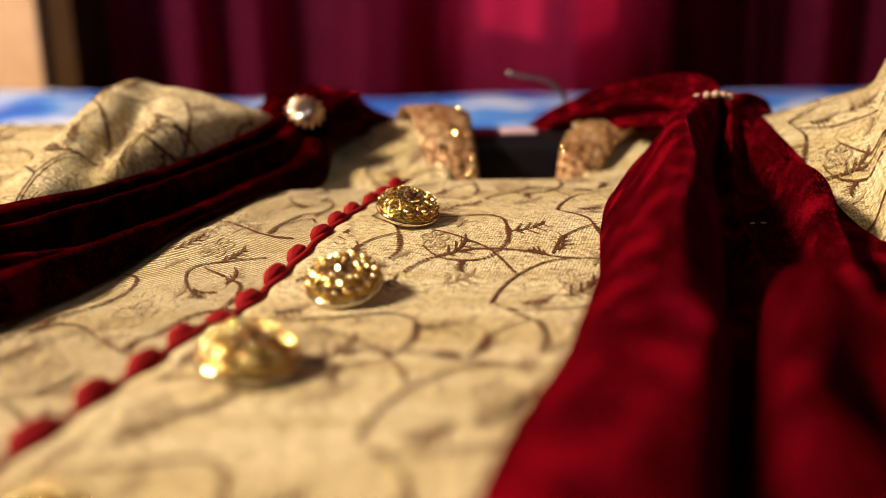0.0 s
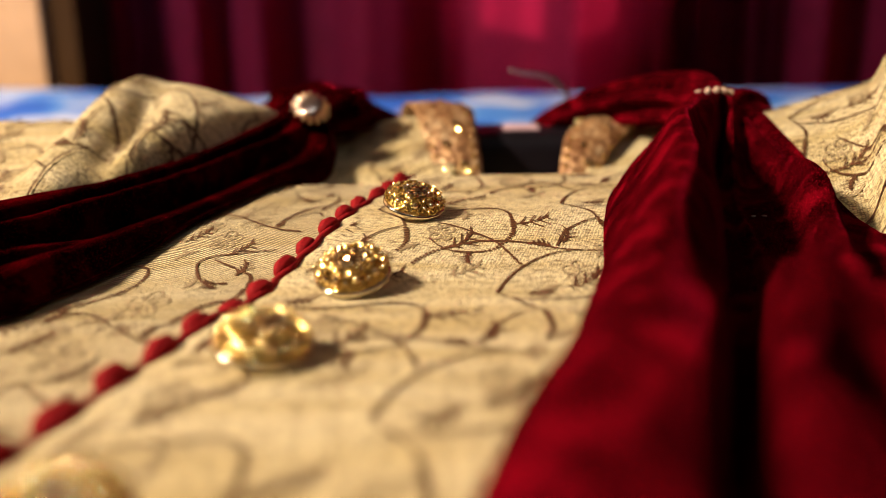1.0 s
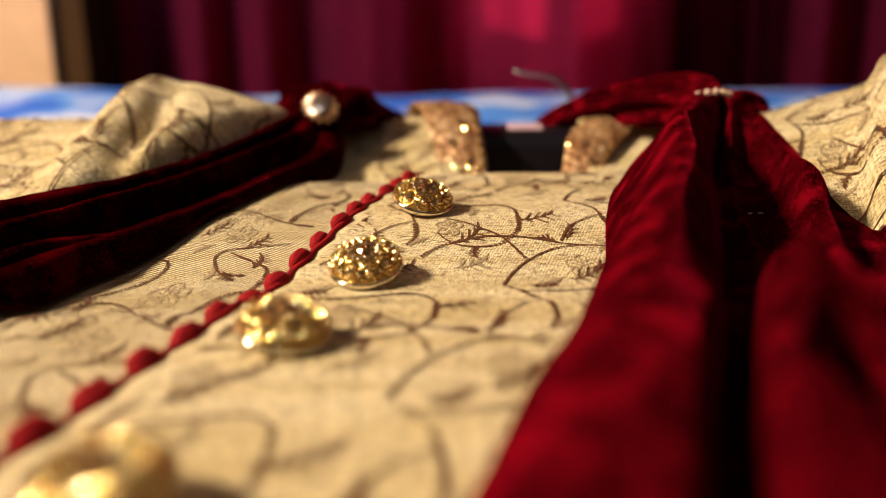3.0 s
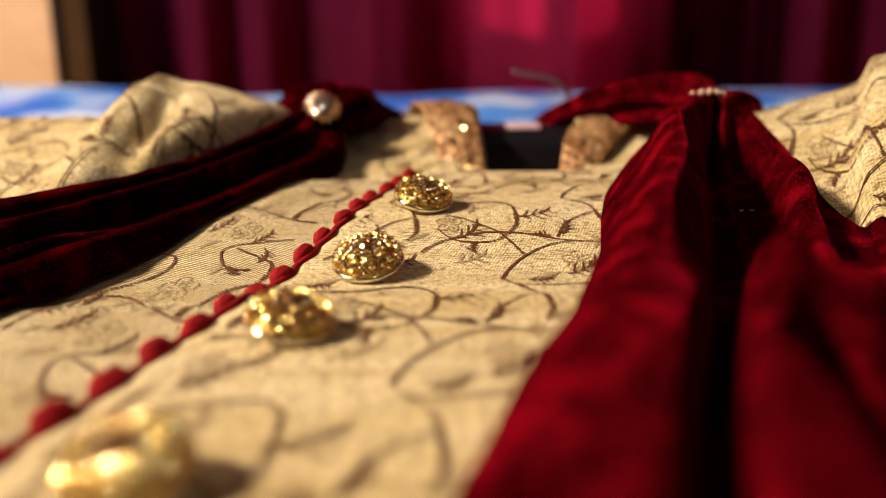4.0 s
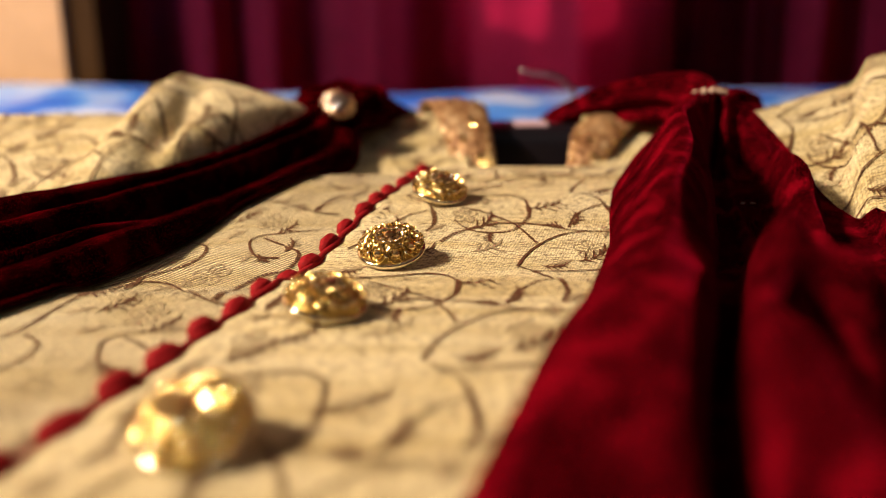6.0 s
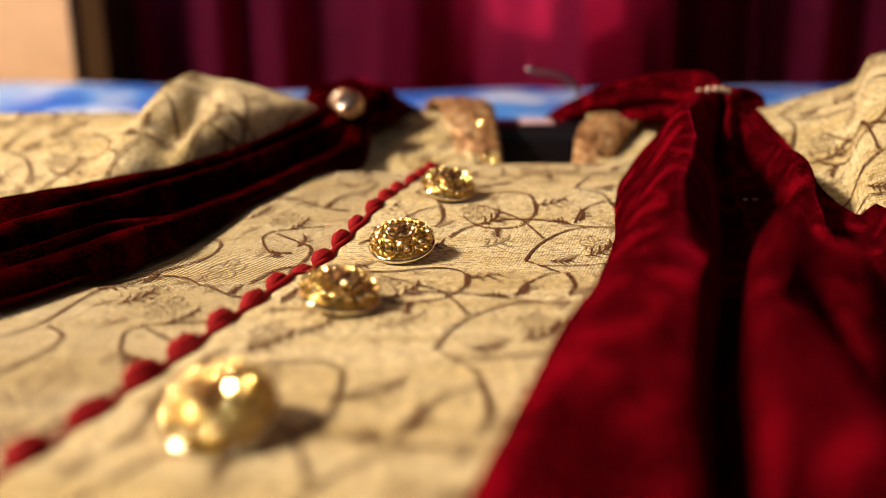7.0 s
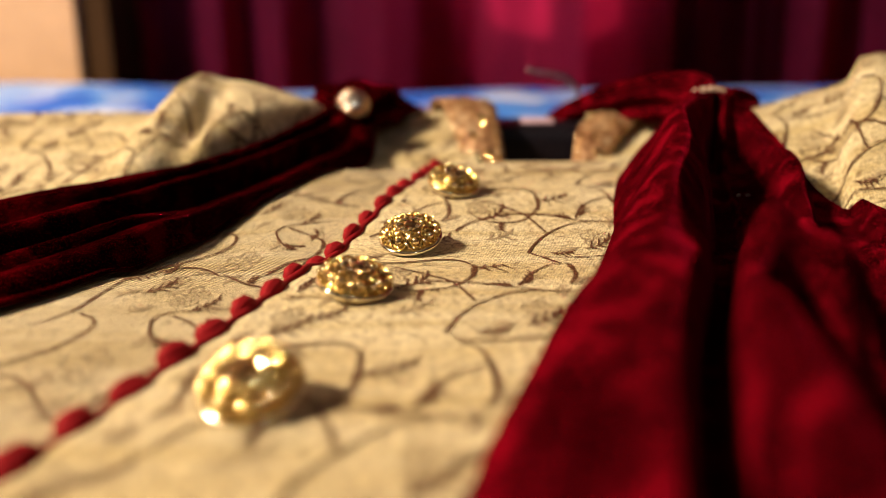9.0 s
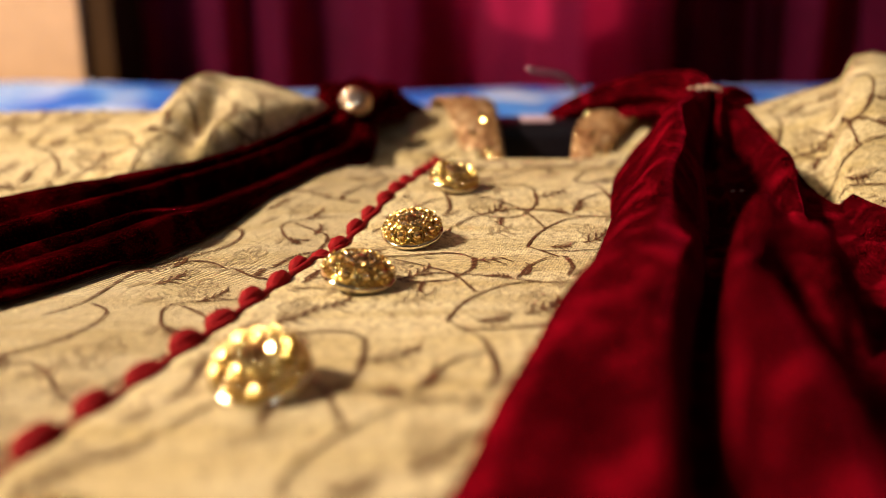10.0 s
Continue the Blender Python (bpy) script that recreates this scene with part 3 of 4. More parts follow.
woven(FRONT, front_places(-0.04, 0.54, 10), yoke_l_z, lambda x, y: -0.09 < x < 0.01 and 0.47 < y < 0.60, 10)

# ---- red cord with loops along the front edge ----
LOOP_TOP, LOOP_STEP = 0.446, 0.0169


def cord_point(y):
    swing = math.cos(2 * math.pi * (y - LOOP_TOP) / LOOP_STEP)
    return (seam_x(y) - 0.0004 + 0.0006 * swing, y, right_z(seam_x(y) + 0.004, y) - 0.0002 + 0.0003 * swing)


pts = [cord_point(-0.30 + 0.762 * k / 500) for k in range(501)]
cord = part("edge_cord", tube(pts, lambda t: 0.0012, 8), M_CORD, coat, "crimson satin edge cord")


def loop_mesh():
    """A plump bean of stuffed satin, drawn in where it is sewn to the cord."""
    def p(u, v):
        a, b = math.pi * u, 2 * math.pi * v
        r = math.sin(a) ** 0.8
        x, y, z = 0.0036 * r * math.cos(b), -0.0062 * math.cos(a), 0.0033 * r * math.sin(b)
        pinch = 1 - 0.28 * bell(x - 0.0036, 0.0022)
        crease = 1 - 0.05 * math.cos(9 * b) * math.sin(a)
        return (x * crease - 0.0020 + 0.9 * abs(y) ** 1.5 * 0.55, y * pinch, 0.0030 + z * crease * pinch)
    return sheet(p, 20, 36, True)


first = None
for k in range(42):
    y = LOOP_TOP - LOOP_STEP * k + random.uniform(-0.0010, 0.0010)
    m = Matrix.Translation((seam_x(y) - 0.0002, y, right_z(seam_x(y) + 0.004, y) - 0.0034)) @ pose(0, 0, 0, random.uniform(-8, 8), random.uniform(-10, 10), -16 + random.uniform(-9, 9)) @ Matrix.Diagonal((random.uniform(0.82, 1.0), random.uniform(0.74, 0.96), random.uniform(0.92, 1.1), 1))
    if first is None:
        first = ob = part("cord_loop", loop_mesh(), M_CORD, coat, "puffed crimson satin loop")
    else:
        ob = new("cord_loop", first.data)
        ob.parent = coat
    ob.matrix_basis = m


# ---- gold buttons ----
def ball(bm, x, y, z, r, mat=None, seg=8, sz=1.0):
    q = bmesh.ops.create_uvsphere(bm, u_segments=seg, v_segments=max(4, seg // 2 + 1), radius=r)
    bmesh.ops.transform(bm, matrix=Matrix.LocRotScale((x, y, z), None, (1, 1, sz)), verts=q["verts"])


def dome_z(r):
    return 0.0026 + 0.0052 * math.sqrt(max(0.0, 1 - (r / 0.0108) ** 2))


def torus(bm, m, rx, ry, t, n=20, k=6):
    rings = []
    for i in range(n):
        a = 2 * math.pi * i / n
        rings.append([bm.verts.new(m @ Vector(((rx + t * math.cos(b)) * math.cos(a), (ry + t * math.cos(b)) * math.sin(a), t * math.sin(b)))) for b in (2 * math.pi * j / k for j in range(k))])
    for i in range(n):
        for j in range(k):
            bm.faces.new((rings[i][j], rings[(i + 1) % n][j], rings[(i + 1) % n][(j + 1) % k], rings[i][(j + 1) % k]))


def facet_gem(r, h):
    """A cut stone: flat table, crown and girdle."""
    bm = bmesh.new()
    n = 8
    rings = [[bm.verts.new((rr * math.cos(2 * math.pi * (k + o) / n), rr * math.sin(2 * math.pi * (k + o) / n), zz)) for k in range(n)] for rr, zz, o in ((r * 0.72, -h, 0), (r, 0, 0), (r * 0.78, h * 0.55, 0.5), (r * 0.34, h, 0))]
    for a, b in zip(rings, rings[1:]):
        for k in range(n):
            bm.faces.new((a[k], a[(k + 1) % n], b[(k + 1) % n], b[k]))
    bm.faces.new(rings[-1])
    bm.faces.new(rings[0][::-1])
    return bm


button = thing("button", "", "")
button.parent = coat
part("rim", lathe([(0.0, 0.0), (0.0078, 0.0), (0.0098, 0.0008), (0.0106, 0.0017), (0.0107, 0.0024), (0.0103, 0.0030), (0.0096, 0.0031), (0.0, 0.0031)]), M_SILVER, button, "pale gold rim")
part("dome", lathe([(0.0098 * math.cos(a), 0.0022 + 0.0047 * math.sin(a)) for a in (math.pi / 2 * k / 8 for k in range(9))]), M_RECESS_GOLD, button, "dark gold openwork dome")
petal, bead_mesh = bmesh.new(), bmesh.new()
gem_data = None
for k in range(9):
    a = 2 * math.pi * k / 9
    r = 0.0080
    m = Matrix.Rotation(a, 4, "Z") @ Matrix.Translation((r, 0, dome_z(r) - 0.0004)) @ Matrix.Rotation(radians(54), 4, "Y")
    torus(petal, m, 0.0033, 0.0025, 0.00027)
    torus(petal, m @ Matrix.Translation((-0.0006, 0, 0.0002)), 0.0024, 0.0018, 0.00017, 16, 5)
    torus(petal, m @ Matrix.Translation((0, 0, 0.0002)), 0.0017, 0.0014, 0.00025, 14, 5)
    if gem_data is None:
        ob = part("stone", lathe([(0.0013 * math.cos(q), 0.0011 * math.sin(q)) for q in (math.pi / 2 * k2 / 8 for k2 in range(9))], 18), M_CRYSTAL, button, "champagne crystal stone")
        gem_data = ob.data
    else:
        ob = new("stone", gem_data)
        ob.parent = button
    ob.matrix_basis = m @ Matrix.Translation((0, 0, 0.0004))
    b = a + math.pi / 9
    ball(bead_mesh, 0.0090 * math.cos(b), 0.0090 * math.sin(b), dome_z(0.0090) + 0.0002, 0.0007)
    ball(bead_mesh, 0.0060 * math.cos(b), 0.0060 * math.sin(b), dome_z(0.0060) + 0.0004, 0.0006)
grain = bmesh.new()
for ring, n in ((0.0101, 34), (0.0053, 22)):
    for k in range(n):
        a = 2 * math.pi * (k + random.uniform(-0.15, 0.15)) / n
        ball(grain, ring * math.cos(a), ring * math.sin(a), dome_z(ring) + 0.0002, random.uniform(0.00035, 0.00055), seg=8)
part("granulation", grain, M_GOLD, button)
# Mirror chips added for glints, turned about halfway between lamp and camera.
chips = bmesh.new()
for k in range(120):
    a, r = random.uniform(0, 2 * math.pi), 0.0098 * math.sqrt(random.uniform(0.12, 0.95))
    n = (Vector((-0.38, -0.48, 0.74)) + 0.34 * Vector((random.uniform(-1, 1), random.uniform(-1, 1), random.uniform(-1, 1)))).normalized()
    m = Matrix.Translation((r * math.cos(a), r * math.sin(a), dome_z(r) + 0.0014)) @ n.to_track_quat("Z", "Y").to_matrix().to_4x4()
    ring = [[chips.verts.new(m @ Vector((q * 0.00030 * math.cos(w), q * 0.00030 * math.sin(w), 0.000012 * (1 - q * q)))) for w in (2 * math.pi * j / 10 for j in range(10))] for q in (1.0, 0.66, 0.33)]
    top = chips.verts.new(m @ Vector((0, 0, 0.0000135)))
    for j in range(10):
        for lower, upper in zip(ring, ring[1:]):
            chips.faces.new((lower[j], lower[(j + 1) % 10], upper[(j + 1) % 10], upper[j]))
        chips.faces.new((ring[-1][j], ring[-1][(j + 1) % 10], top))
    skirt = [chips.verts.new(v.co) for v in ring[0]]
    low = chips.verts.new(m @ Vector((0, 0, -0.0008)))
    for j in range(10):
        chips.faces.new((skirt[(j + 1) % 10], skirt[j], low))
part("rhinestone_setting", chips, M_CHIP, button, "tiny rhinestone chips turned to lamp and camera")
part("petal_filigree", petal, M_FILIGREE, button)
for k in range(34):
    a = 2 * math.pi * k / 34
    ball(bead_mesh, 0.0042 * math.cos(a), 0.0042 * math.sin(a), dome_z(0.0042) + 0.0006, 0.00042)
part("bead_ring", bead_mesh, M_SILVER, button, "pale gold bead ring")
ob = part("centre_stone", facet_gem(0.0023, 0.0013), M_AMBER, button, "smoky amber centre stone", False)
ob.matrix_basis = Matrix.Translation((0, 0, dome_z(0) + 0.0001)) @ Matrix.Rotation(radians(6), 4, "X")
small = None
for k in range(7):
    a = 2 * math.pi * k / 7 + 0.3
    if small is None:
        ob = small = part("side_stone", facet_gem(0.0010, 0.0008), M_CRYSTAL, button, "small champagne crystal", False)
    else:
        ob = new("side_stone", small.data)
        ob.parent = button
    ob.matrix_basis = Matrix.Translation((0.0031 * math.cos(a), 0.0031 * math.sin(a), dome_z(0.0031) + 0.0004)) @ Matrix.Rotation(radians(random.uniform(-28, 28)), 4, "X") @ Matrix.Rotation(radians(random.uniform(-28, 28)), 4, "Y")


def on_panel(x, y, spin, rx=0.0, ry=0.0):
    return pose(x, y, right_z(x, y) + 0.0006 + 0.0036 * abs(math.sin(radians(rx))) + 0.0036 * abs(math.sin(radians(ry))), rx, ry, spin)


button.matrix_basis = on_panel(-0.012, 0.312, 4, 19, -5) @ Matrix.Diagonal((1, 1, 0.9, 1))
for x, y, spin, rx, ry in ((0.0012, 0.374, -6, 14, 13), (-0.0245, 0.254, 9, 8, 9), (-0.0355, 0.184, -3, 22, -2), (-0.051, 0.120, 55, 4, 4), (-0.065, 0.052, 15, 0, 3), (-0.080, -0.016, 33, 2, 0)):
    copy_thing(button, on_panel(x, y, spin, rx, ry))


# ---- collar ----
def strip(path, crown, inner, nu=40, nv=14):
    """A band along a path of (t, x, y, z, half width) rows, with a slight crown across it; inner: how far its right (1) or left (-1) edge bends down."""
    def p(u, v):
        x, y, z, w = curve_at(path, u)
        s = 2 * v - 1
        return (x + s * w, y + crown * s * s, z + 0.4 * crown * (1 - s * s) - 0.012 * step(0.45, 0.85, u) * max(0.0, s * inner) ** 2)
    return sheet(p, nu, nv)


C_LEFT = [(0.0, 0.0172, 0.484, 0.030, 0.0105), (0.25, 0.0165, 0.492, 0.046, 0.0110), (0.5, 0.0125, 0.506, 0.062, 0.0128), (0.7, 0.008, 0.530, 0.0735, 0.0150), (0.85, 0.002, 0.555, 0.072, 0.0155), (1.0, -0.004, 0.59, 0.056, 0.015)]
C_RIGHT = [(0.0, 0.069, 0.484, 0.030, 0.0075), (0.25, 0.0735, 0.490, 0.046, 0.0090), (0.5, 0.0825, 0.505, 0.060, 0.0140), (0.7, 0.0980, 0.530, 0.0705, 0.0200), (0.85, 0.114, 0.56, 0.0715, 0.022), (1.0, 0.132, 0.60, 0.064, 0.026)]
for path, inner in ((C_LEFT, 0.5), (C_RIGHT, -1)):
    thicken(part("collar", strip(path, 0.002, inner), M_EMB, coat, "gold embroidered stand collar"), 0.0016)
    for k in range(9):
        for s in (-0.8, 0.8):
            x, y, z, w = curve_at(path, 0.22 + 0.07 * k)
            bm = bmesh.new()
            ball(bm, x + s * w, y - 0.0008, z + 0.0008, 0.0011, seg=8)
            part("bead", bm, M_GOLD, coat)
    for k in range(5):
        x, y, z, w = curve_at(path, 0.30 + 0.13 * k)
        ob = part("stone", facet_gem(0.0021, 0.0012), M_CRYSTAL, coat, "", False)
        ob.matrix_basis = pose(x + w * 0.25 * (-1) ** k, y - 0.0015, z + 0.0022, 55, 0, 20 * k)

# ---- hanger in the neck ----
hanger = thing("coat_hanger", "black plastic coat hanger with steel hook inside the neck", "hanger")


def hanger_point(u, v):
    x = -0.004 + 0.102 * u
    a = 2 * math.pi * v
    c, s = math.cos(a), math.sin(a)
    f = lambda q: math.copysign(abs(q) ** 0.35, q)
    end = math.sqrt(max(0.0, 1 - abs(2 * u - 1) ** 8))
    mid = 0.032 - 0.045 * max(0.0, abs(x - 0.049) - 0.04) * 2.0
    return (x, 0.548 + 0.026 * f(c) * end, mid + 0.030 * f(s) * end)


part("hanger_bar", sheet(hanger_point, 60, 28, True), M_BLACK, hanger)
part("label", boxed(0.040, 0.058, 0.531, 0.551, 0.0615, 0.0630, 0.0004), M_LABEL, hanger, "small pink paper label", False)
hook = [(0.0785, 0.572, 0.055), (0.0785, 0.572, 0.066), (0.0775, 0.572, 0.074), (0.0740, 0.572, 0.080), (0.068, 0.572, 0.0850), (0.060, 0.572, 0.0875), (0.052, 0.572, 0.0885), (0.045, 0.572, 0.0905)]
table = [(k / 7, *p) for k, p in enumerate(hook)]
part("hook", tube([curve_at(table, k / 40) for k in range(41)], lambda t: 0.0015 * (1 - 0.3 * t), 12), M_STEEL, hanger, "dull steel hook")


# ---- velvet drapes ----
def drape(name, label):
    return thing(name, label, "stole", group="velvet drapes on the coat")


right_drape = drape("velvet_stole", "bright crimson velvet stole gathered under a row of pearls")
R_EDGE = [(-0.34, -0.075, 0.20), (0.02, -0.028, 0.165), (0.12, -0.001, 0.152), (0.192, 0.0205, 0.147), (0.246, 0.0395, 0.146), (0.31, 0.0555, 0.146), (0.36, 0.064, 0.142), (0.40, 0.0735, 0.143), (0.43, 0.086, 0.142), (0.455, 0.103, 0.143), (0.470, 0.117, 0.137), (0.478, 0.124, 0.133)]
R_VALE = [(-0.34, 0.22), (0.15, 0.25), (0.27, 0.34), (0.345, 0.47), (0.43, 0.62), (0.478, 0.68)]

R_CREST = [(-0.34, 0.16), (0.10, 0.085), (0.18, 0.090), (0.26, 0.106), (0.283, 0.1125), (0.317, 0.1235), (0.354, 0.134), (0.39, 0.1415), (0.43, 0.148)]


def right_drape_point(u, v):
    y = 0.478 - 0.80 * u
    xl, xr = curve_at(R_EDGE, y)
    (vc,) = curve_at(R_VALE, y)
    x = xl + (xr - xl) * v
    base = (0.047 + 0.010 * step(0.42, 0.47, y)) * (1 - v) + (0.047 + 0.012 * step(0.30, 0.42, y)) * v
    base -= 0.04 * step(-0.25, -0.33, y)
    near = step(0.285, 0.235, y)
    h = 0.026 + 0.004 * step(0.40, 0.47, y) - 0.006 * v * near
    env = max(0.0, math.sin(math.pi * v)) ** 0.42
    top = step(0.478, 0.40, y)
    h *= 1 - (0.42 - 0.14 * step(0.33, 0.40, y)) * step(vc + 0.05, vc + 0.22, v) * top * (1 - 0.35 * near)
    z = base + h * env
    z -= 0.033 * bell(v - vc - 0.010 * near, 0.040 - 0.016 * near) * (0.35 + 0.65 * top)
    peak = vc * (0.60 - 0.16 * step(0.36, 0.26, y))
    z += (0.011 - 0.0055 * step(0.37, 0.43, y)) * bell(v - peak, 0.12) * step(0.475, 0.41, y) * (1 - 0.45 * near) * step(0.12, 0.22, y)
    z -= 0.012 * step(peak + 0.03, vc, v) * step(vc + 0.04, vc, v) * top * step(0.19, 0.27, y)
    z += 0.005 * top * bell(v - 0.86, 0.05)
    z += 0.010 * near * bell(v - vc - 0.085, 0.05) - 0.013 * near * bell(v - vc - 0.28, 0.06)
    z -= 0.012 * top * bell(v - vc - 0.16, 0.12) * step(0.265, 0.30, y)
    z += 0.010 * bell(y - 0.212 - 0.5 * (0.08 - x), 0.011) * step(0.066, 0.078, x) * step(0.135, 0.11, x)
    z -= 0.017 * bell(y - 0.168, 0.026) * step(0.056, 0.068, x) * step(0.13, 0.11, x)
    z += 0.011 * near * bell(v - min(0.86, vc + 0.20 + 2.2 * (0.30 - y)), 0.045)
    z += 0.007 * step(0.31, 0.26, y) * bell(v - min(0.93, 0.70 + 1.2 * (0.34 - y)), 0.035)
    z -= 0.006 * step(0.40, 0.34, y) * bell(v - 0.62 - 0.1 * wob(y, 0, 9), 0.04) * (1 - near)
    z -= 0.010 * step(0.42, 0.37, y) * bell(v - 0.90, 0.03)
    (xm,) = curve_at(R_CREST, y)
    low = step(0.455, 0.355, y)
    z += 0.002 * low * bell(x - xm + 0.006, 0.006)
    z -= 0.018 * low * step(xm - 0.003, xm + 0.005, x)
    z += 0.007 * step(0.34, 0.28, y) * bell(x - xm - 0.014 - 0.12 * (0.30 - y), 0.005)
    z += 0.0016 * wob(x, y, 32.0, 3.0) * top + 0.0008 * wob(x, y, 80.0, 1.0) * top
    z -= 0.014 * step(0.185, 0.290, y) * step(0.43, 0.39, y) * step(vc, vc + 0.06, v) * (1 - step(xm - 0.016, xm - 0.006, x))
    z += 0.0038 * step(0.275, 0.245, y) * step(vc, vc + 0.08, v) * math.sin(1.0 + 14.0 * math.atan2(x - 0.087, 0.30 - y))
    x += 0.005 * wob(y, 0.3, 14.0, 2.0) * top * v * (1 - 0.3 * v)
    floor_z = max(right_z(x, y), sleeve_r_z(x, y), yoke_r_z(x, y) if y > 0.45 else 0.0) + 0.002 + 0.0022 * step(0.42, 0.38, y) * step(0.115, 0.13, x)
    return (x, y, max(floor_z, z))


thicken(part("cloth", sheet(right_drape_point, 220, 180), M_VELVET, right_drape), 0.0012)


def pleated(path, pleats, depth, nu=50, nv=72, phase=0.0):
    """A gathered tube of cloth along (t, x, y, z, rx, rz) rows, with pleats along it."""
    def p(u, v):
        x, y, z, rx, rz = curve_at(path, u)
        x2, y2, z2, _, _ = curve_at(path, min(1, u + 0.02))
        x1, y1, z1, _, _ = curve_at(path, max(0, u - 0.02))
        d = Vector((x2 - x1, y2 - y1, 0)).normalized()
        side = Vector((-d.y, d.x, 0))
        a = 2 * math.pi * v
        k = 1 + depth * min(1.0, 0.15 + 5 * u * (1 - u)) * math.sin(pleats * a + phase + 2 * u) + 0.5 * depth * wob(u * 3, v * 9, 1.0, 2.0 + phase)
        q = Vector((x, y, z)) + side * rx * k * math.cos(a) + Vector((0, 0, rz * k * math.sin(a)))
        return tuple(q)
    return sheet(p, nu, nv, True)


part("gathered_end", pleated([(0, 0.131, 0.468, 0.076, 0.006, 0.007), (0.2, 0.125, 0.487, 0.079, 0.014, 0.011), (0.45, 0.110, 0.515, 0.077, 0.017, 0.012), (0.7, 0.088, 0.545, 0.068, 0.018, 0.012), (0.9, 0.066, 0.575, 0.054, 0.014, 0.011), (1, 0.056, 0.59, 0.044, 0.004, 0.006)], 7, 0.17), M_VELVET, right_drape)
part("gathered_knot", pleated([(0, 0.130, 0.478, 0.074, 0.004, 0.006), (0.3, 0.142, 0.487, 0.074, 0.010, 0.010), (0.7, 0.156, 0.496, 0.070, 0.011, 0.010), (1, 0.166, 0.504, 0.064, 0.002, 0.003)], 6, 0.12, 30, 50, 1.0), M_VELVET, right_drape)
pearl = None
for k in range(5):
    s = k / 4
    if pearl is None:
        bm = bmesh.new()
        ball(bm, 0, 0, 0, 0.0015, seg=14)
        ob = pearl = part("pearl", bm, M_PEARL, right_drape, "small rosy pearl")
    else:
        ob = new("pearl", pearl.data)
        ob.parent = right_drape
    ob.location = (0.1162 + 0.0130 * s, 0.4490 - 0.003 * math.sin(math.pi * s), 0.0846 + 0.0020 * math.sin(math.pi * (0.10 + 0.80 * s)))

left_drape = drape("velvet_stole", "crimson velvet stole with shade in its colour, gathered under a rhinestone clasp")
L_NEAR = [(0.0, -0.047, 0.503, 0.066), (0.06, -0.0425, 0.493, 0.056), (0.14, -0.045, 0.478, 0.046), (0.3, -0.060, 0.446, 0.043), (0.5, -0.074, 0.388, 0.041), (0.68, -0.089, 0.332, 0.041), (0.84, -0.107, 0.277, 0.040), (1.0, -0.160, 0.18, 0.030)]
L_FAR = [(0.0, -0.060, 0.508, 0.074), (0.14, -0.073, 0.484, 0.061), (0.3, -0.090, 0.450, 0.052), (0.5, -0.110, 0.410, 0.0475), (0.68, -0.136, 0.374, 0.0455), (0.84, -0.165, 0.345, 0.0435), (1.0, -0.28, 0.28, 0.025)]


def left_drape_point(u, v):
    a, b = Vector(curve_at(L_NEAR, u)), Vector(curve_at(L_FAR, u))
    q = a.lerp(b, v)
    fan = step(0.0, 0.25, u)
    r1, r2 = 0.46 + 0.05 * math.sin(5 * u), 0.80 - 0.03 * u
    h = 0.010 * step(0.0, 0.10, v) - 0.0065 * step(0.10, r1, v) * fan
    h += fan * (0.0115 * step(r1, r1 + 0.06, v) - 0.0075 * step(r1 + 0.06, r2, v) + 0.0065 * step(r2, r2 + 0.07, v))
    h += fan * step(0.62, 0.8, u) * 0.005 * (step(0.22, 0.27, v) - step(0.27, 0.42, v))
    h -= 0.010 * step(0.92, 1.0, v)
    h += fan * (0.0009 * wob(q.x, q.y, 30.0, 1.0) + 0.0003 * wob(q.x, q.y, 110.0, 5.0))
    q.z = max(q.z + h, left_z(q.x, q.y) + 0.0018, sleeve_l_z(q.x, q.y) + 0.0018)
    return tuple(q)


thicken(part("cloth", sheet(left_drape_point, 130, 90), M_VELVET_SHADED, left_drape), 0.0012)
part("gathered_end", pleated([(0, -0.056, 0.502, 0.070, 0.008, 0.008), (0.2, -0.056, 0.522, 0.074, 0.026, 0.012), (0.5, -0.054, 0.550, 0.073, 0.028, 0.013), (0.75, -0.036, 0.578, 0.064, 0.015, 0.010), (1, -0.014, 0.60, 0.054, 0.007, 0.008)], 8, 0.08, 50, 80, 0.7), M_VELVET_SHADED, left_drape)
def clasp_point(u, v):
    a = 2 * math.pi * v
    r = 0.0074 * math.sin(math.pi / 2 * min(1.0, 1.12 * (1 - u)) ** 0.8)
    flute = 1 + 0.13 * math.cos(14 * a) * step(0.0, 0.3, 1 - u)
    return (r * flute * math.cos(a), r * flute * math.sin(a), 0.0062 * math.sin(math.pi / 2 * u) ** 0.8)


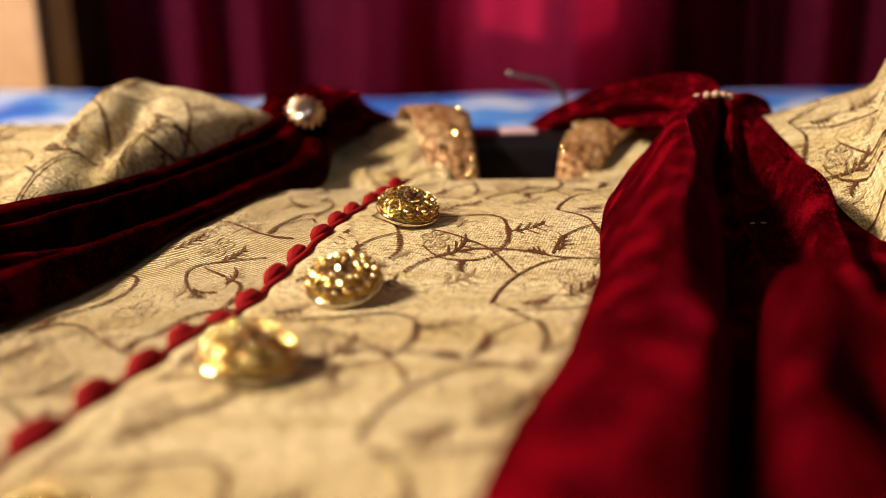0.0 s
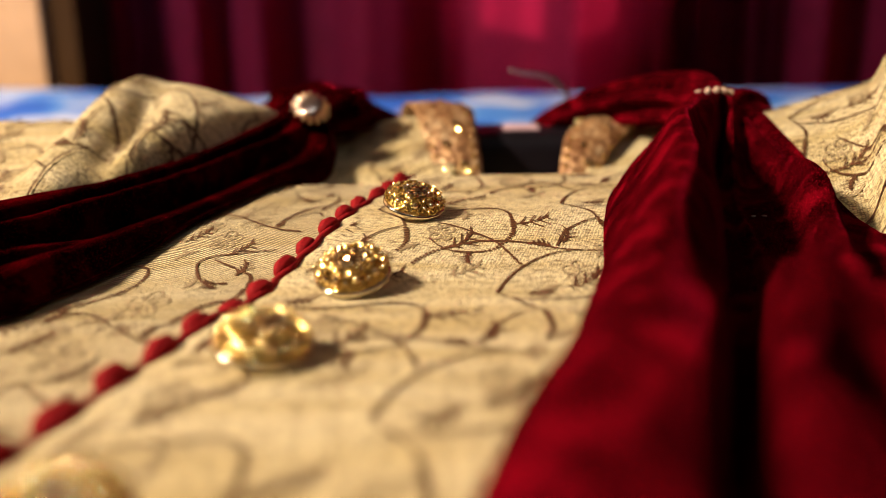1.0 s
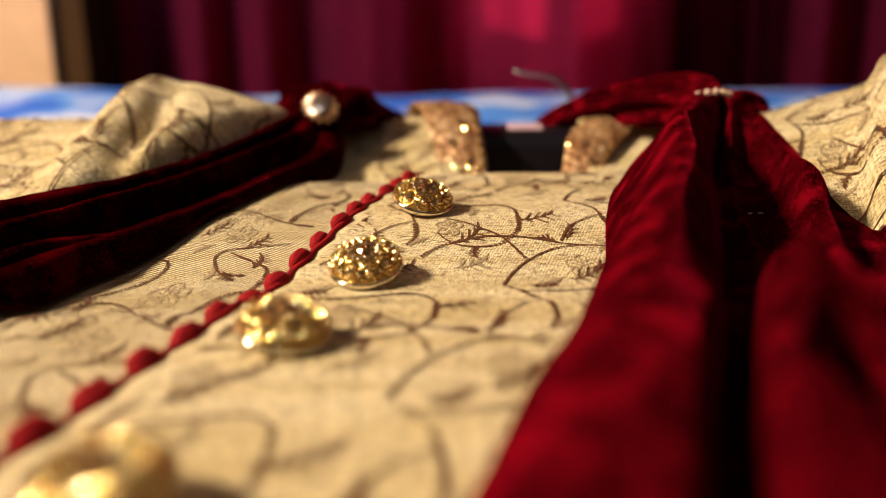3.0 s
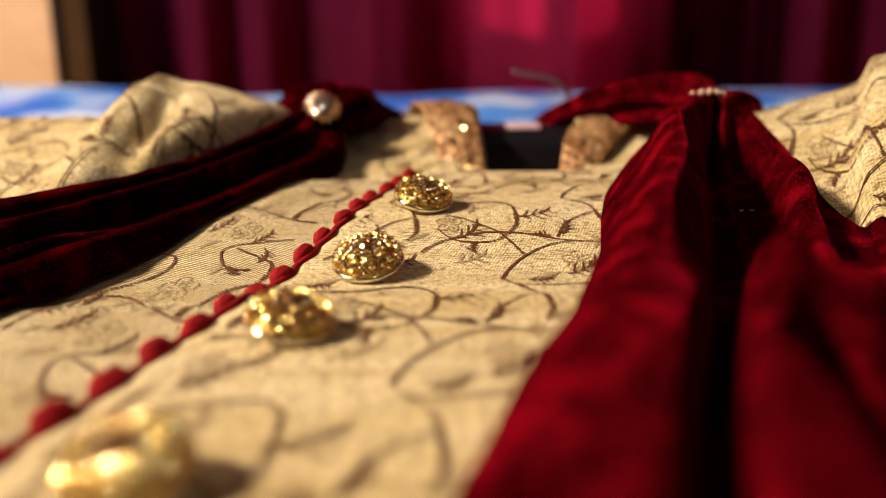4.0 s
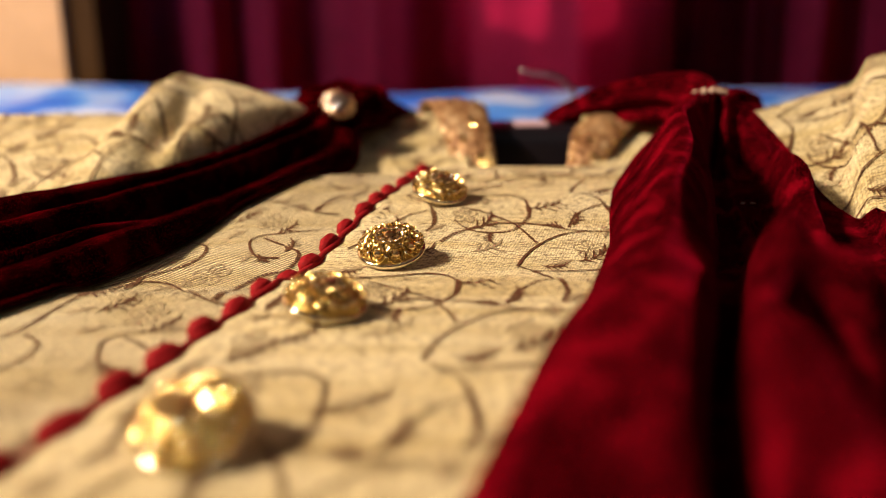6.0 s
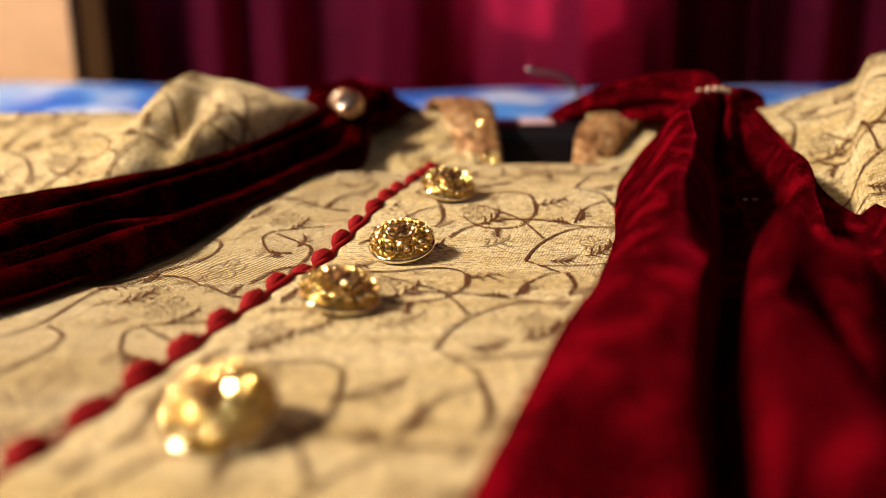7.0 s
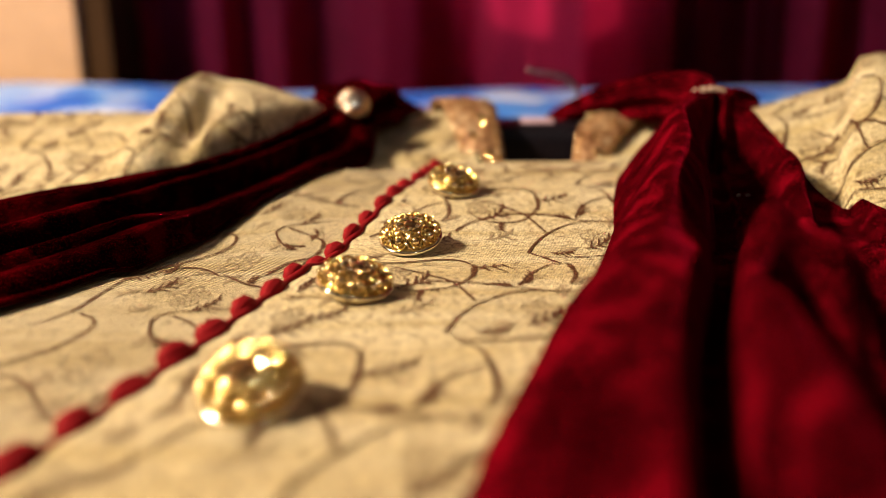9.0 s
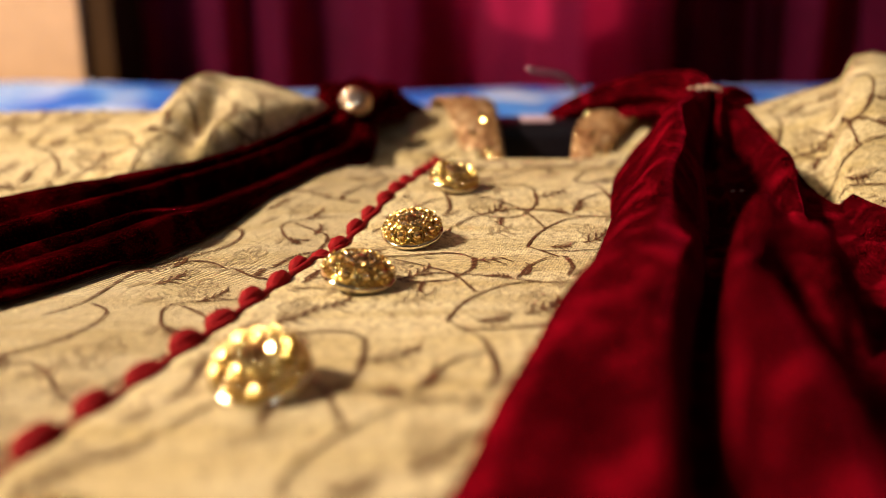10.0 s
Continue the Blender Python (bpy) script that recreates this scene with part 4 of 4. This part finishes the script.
clasp = part("clasp", sheet(clasp_point, 14, 108, True), M_ROSE, left_drape, "fluted rose gold clasp")
clasp.matrix_basis = pose(-0.053, 0.4945, 0.0765, 58, 16, 0) @ Matrix.Scale(1.15, 4)
rhine = gem_data.copy()
rhine.materials.clear()
rhine.materials.append(M_RHINESTONE)
for ring, n in ((0.0034, 7), (0.0, 1)):
    for k in range(n):
        a = 2 * math.pi * k / n
        ob = new("rhinestone", rhine)
        ob.parent = clasp
        ob.matrix_basis = pose(ring * math.cos(a), ring * math.sin(a), 0.0020 + 0.0034 * (1 - (ring / 0.0072) ** 2), 0, 0, 30 * k)


# ---- small things ----
def sequin_mesh():
    return lathe([(0.0, -0.0003), (0.0014, -0.0003)] + [(0.0014 * (1 - k / 6), 0.00010 * (1 - (1 - k / 6) ** 2)) for k in range(7)], 16)


# Placed for the camera's view, turned halfway between lamp and camera to glint.
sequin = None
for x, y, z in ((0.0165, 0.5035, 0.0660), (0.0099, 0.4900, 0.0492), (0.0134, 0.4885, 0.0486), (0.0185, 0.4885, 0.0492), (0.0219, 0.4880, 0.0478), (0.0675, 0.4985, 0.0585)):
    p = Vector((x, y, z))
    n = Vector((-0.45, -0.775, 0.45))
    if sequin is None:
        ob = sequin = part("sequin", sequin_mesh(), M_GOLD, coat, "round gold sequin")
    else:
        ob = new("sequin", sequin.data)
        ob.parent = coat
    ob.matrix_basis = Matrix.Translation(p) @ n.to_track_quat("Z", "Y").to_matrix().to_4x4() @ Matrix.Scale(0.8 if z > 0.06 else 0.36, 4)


def on_right_drape(x, y):
    u = (0.478 - y) / 0.80
    best = min((right_drape_point(u, k / 400) for k in range(401)), key=lambda q: abs(q[0] - x))
    return Vector(best)


for k, (x, y, turn) in enumerate(((0.1120, 0.360, 20), (0.1155, 0.360, -30))):
    bm = bmesh.new()
    r = bmesh.ops.create_icosphere(bm, subdivisions=2, radius=0.0006)
    bmesh.ops.scale(bm, vec=(1.7, 0.7, 0.6), verts=r["verts"])
    ob = part("lint_fleck", bm, M_PEARL)
    tagged(ob, "tiny pale fleck of lint on the velvet", "lint", "lint on the velvet")
    ob.matrix_basis = Matrix.Translation(on_right_drape(x, y) + Vector((0, 0, 0.0004))) @ pose(0, 0, 0, 0, 0, turn)
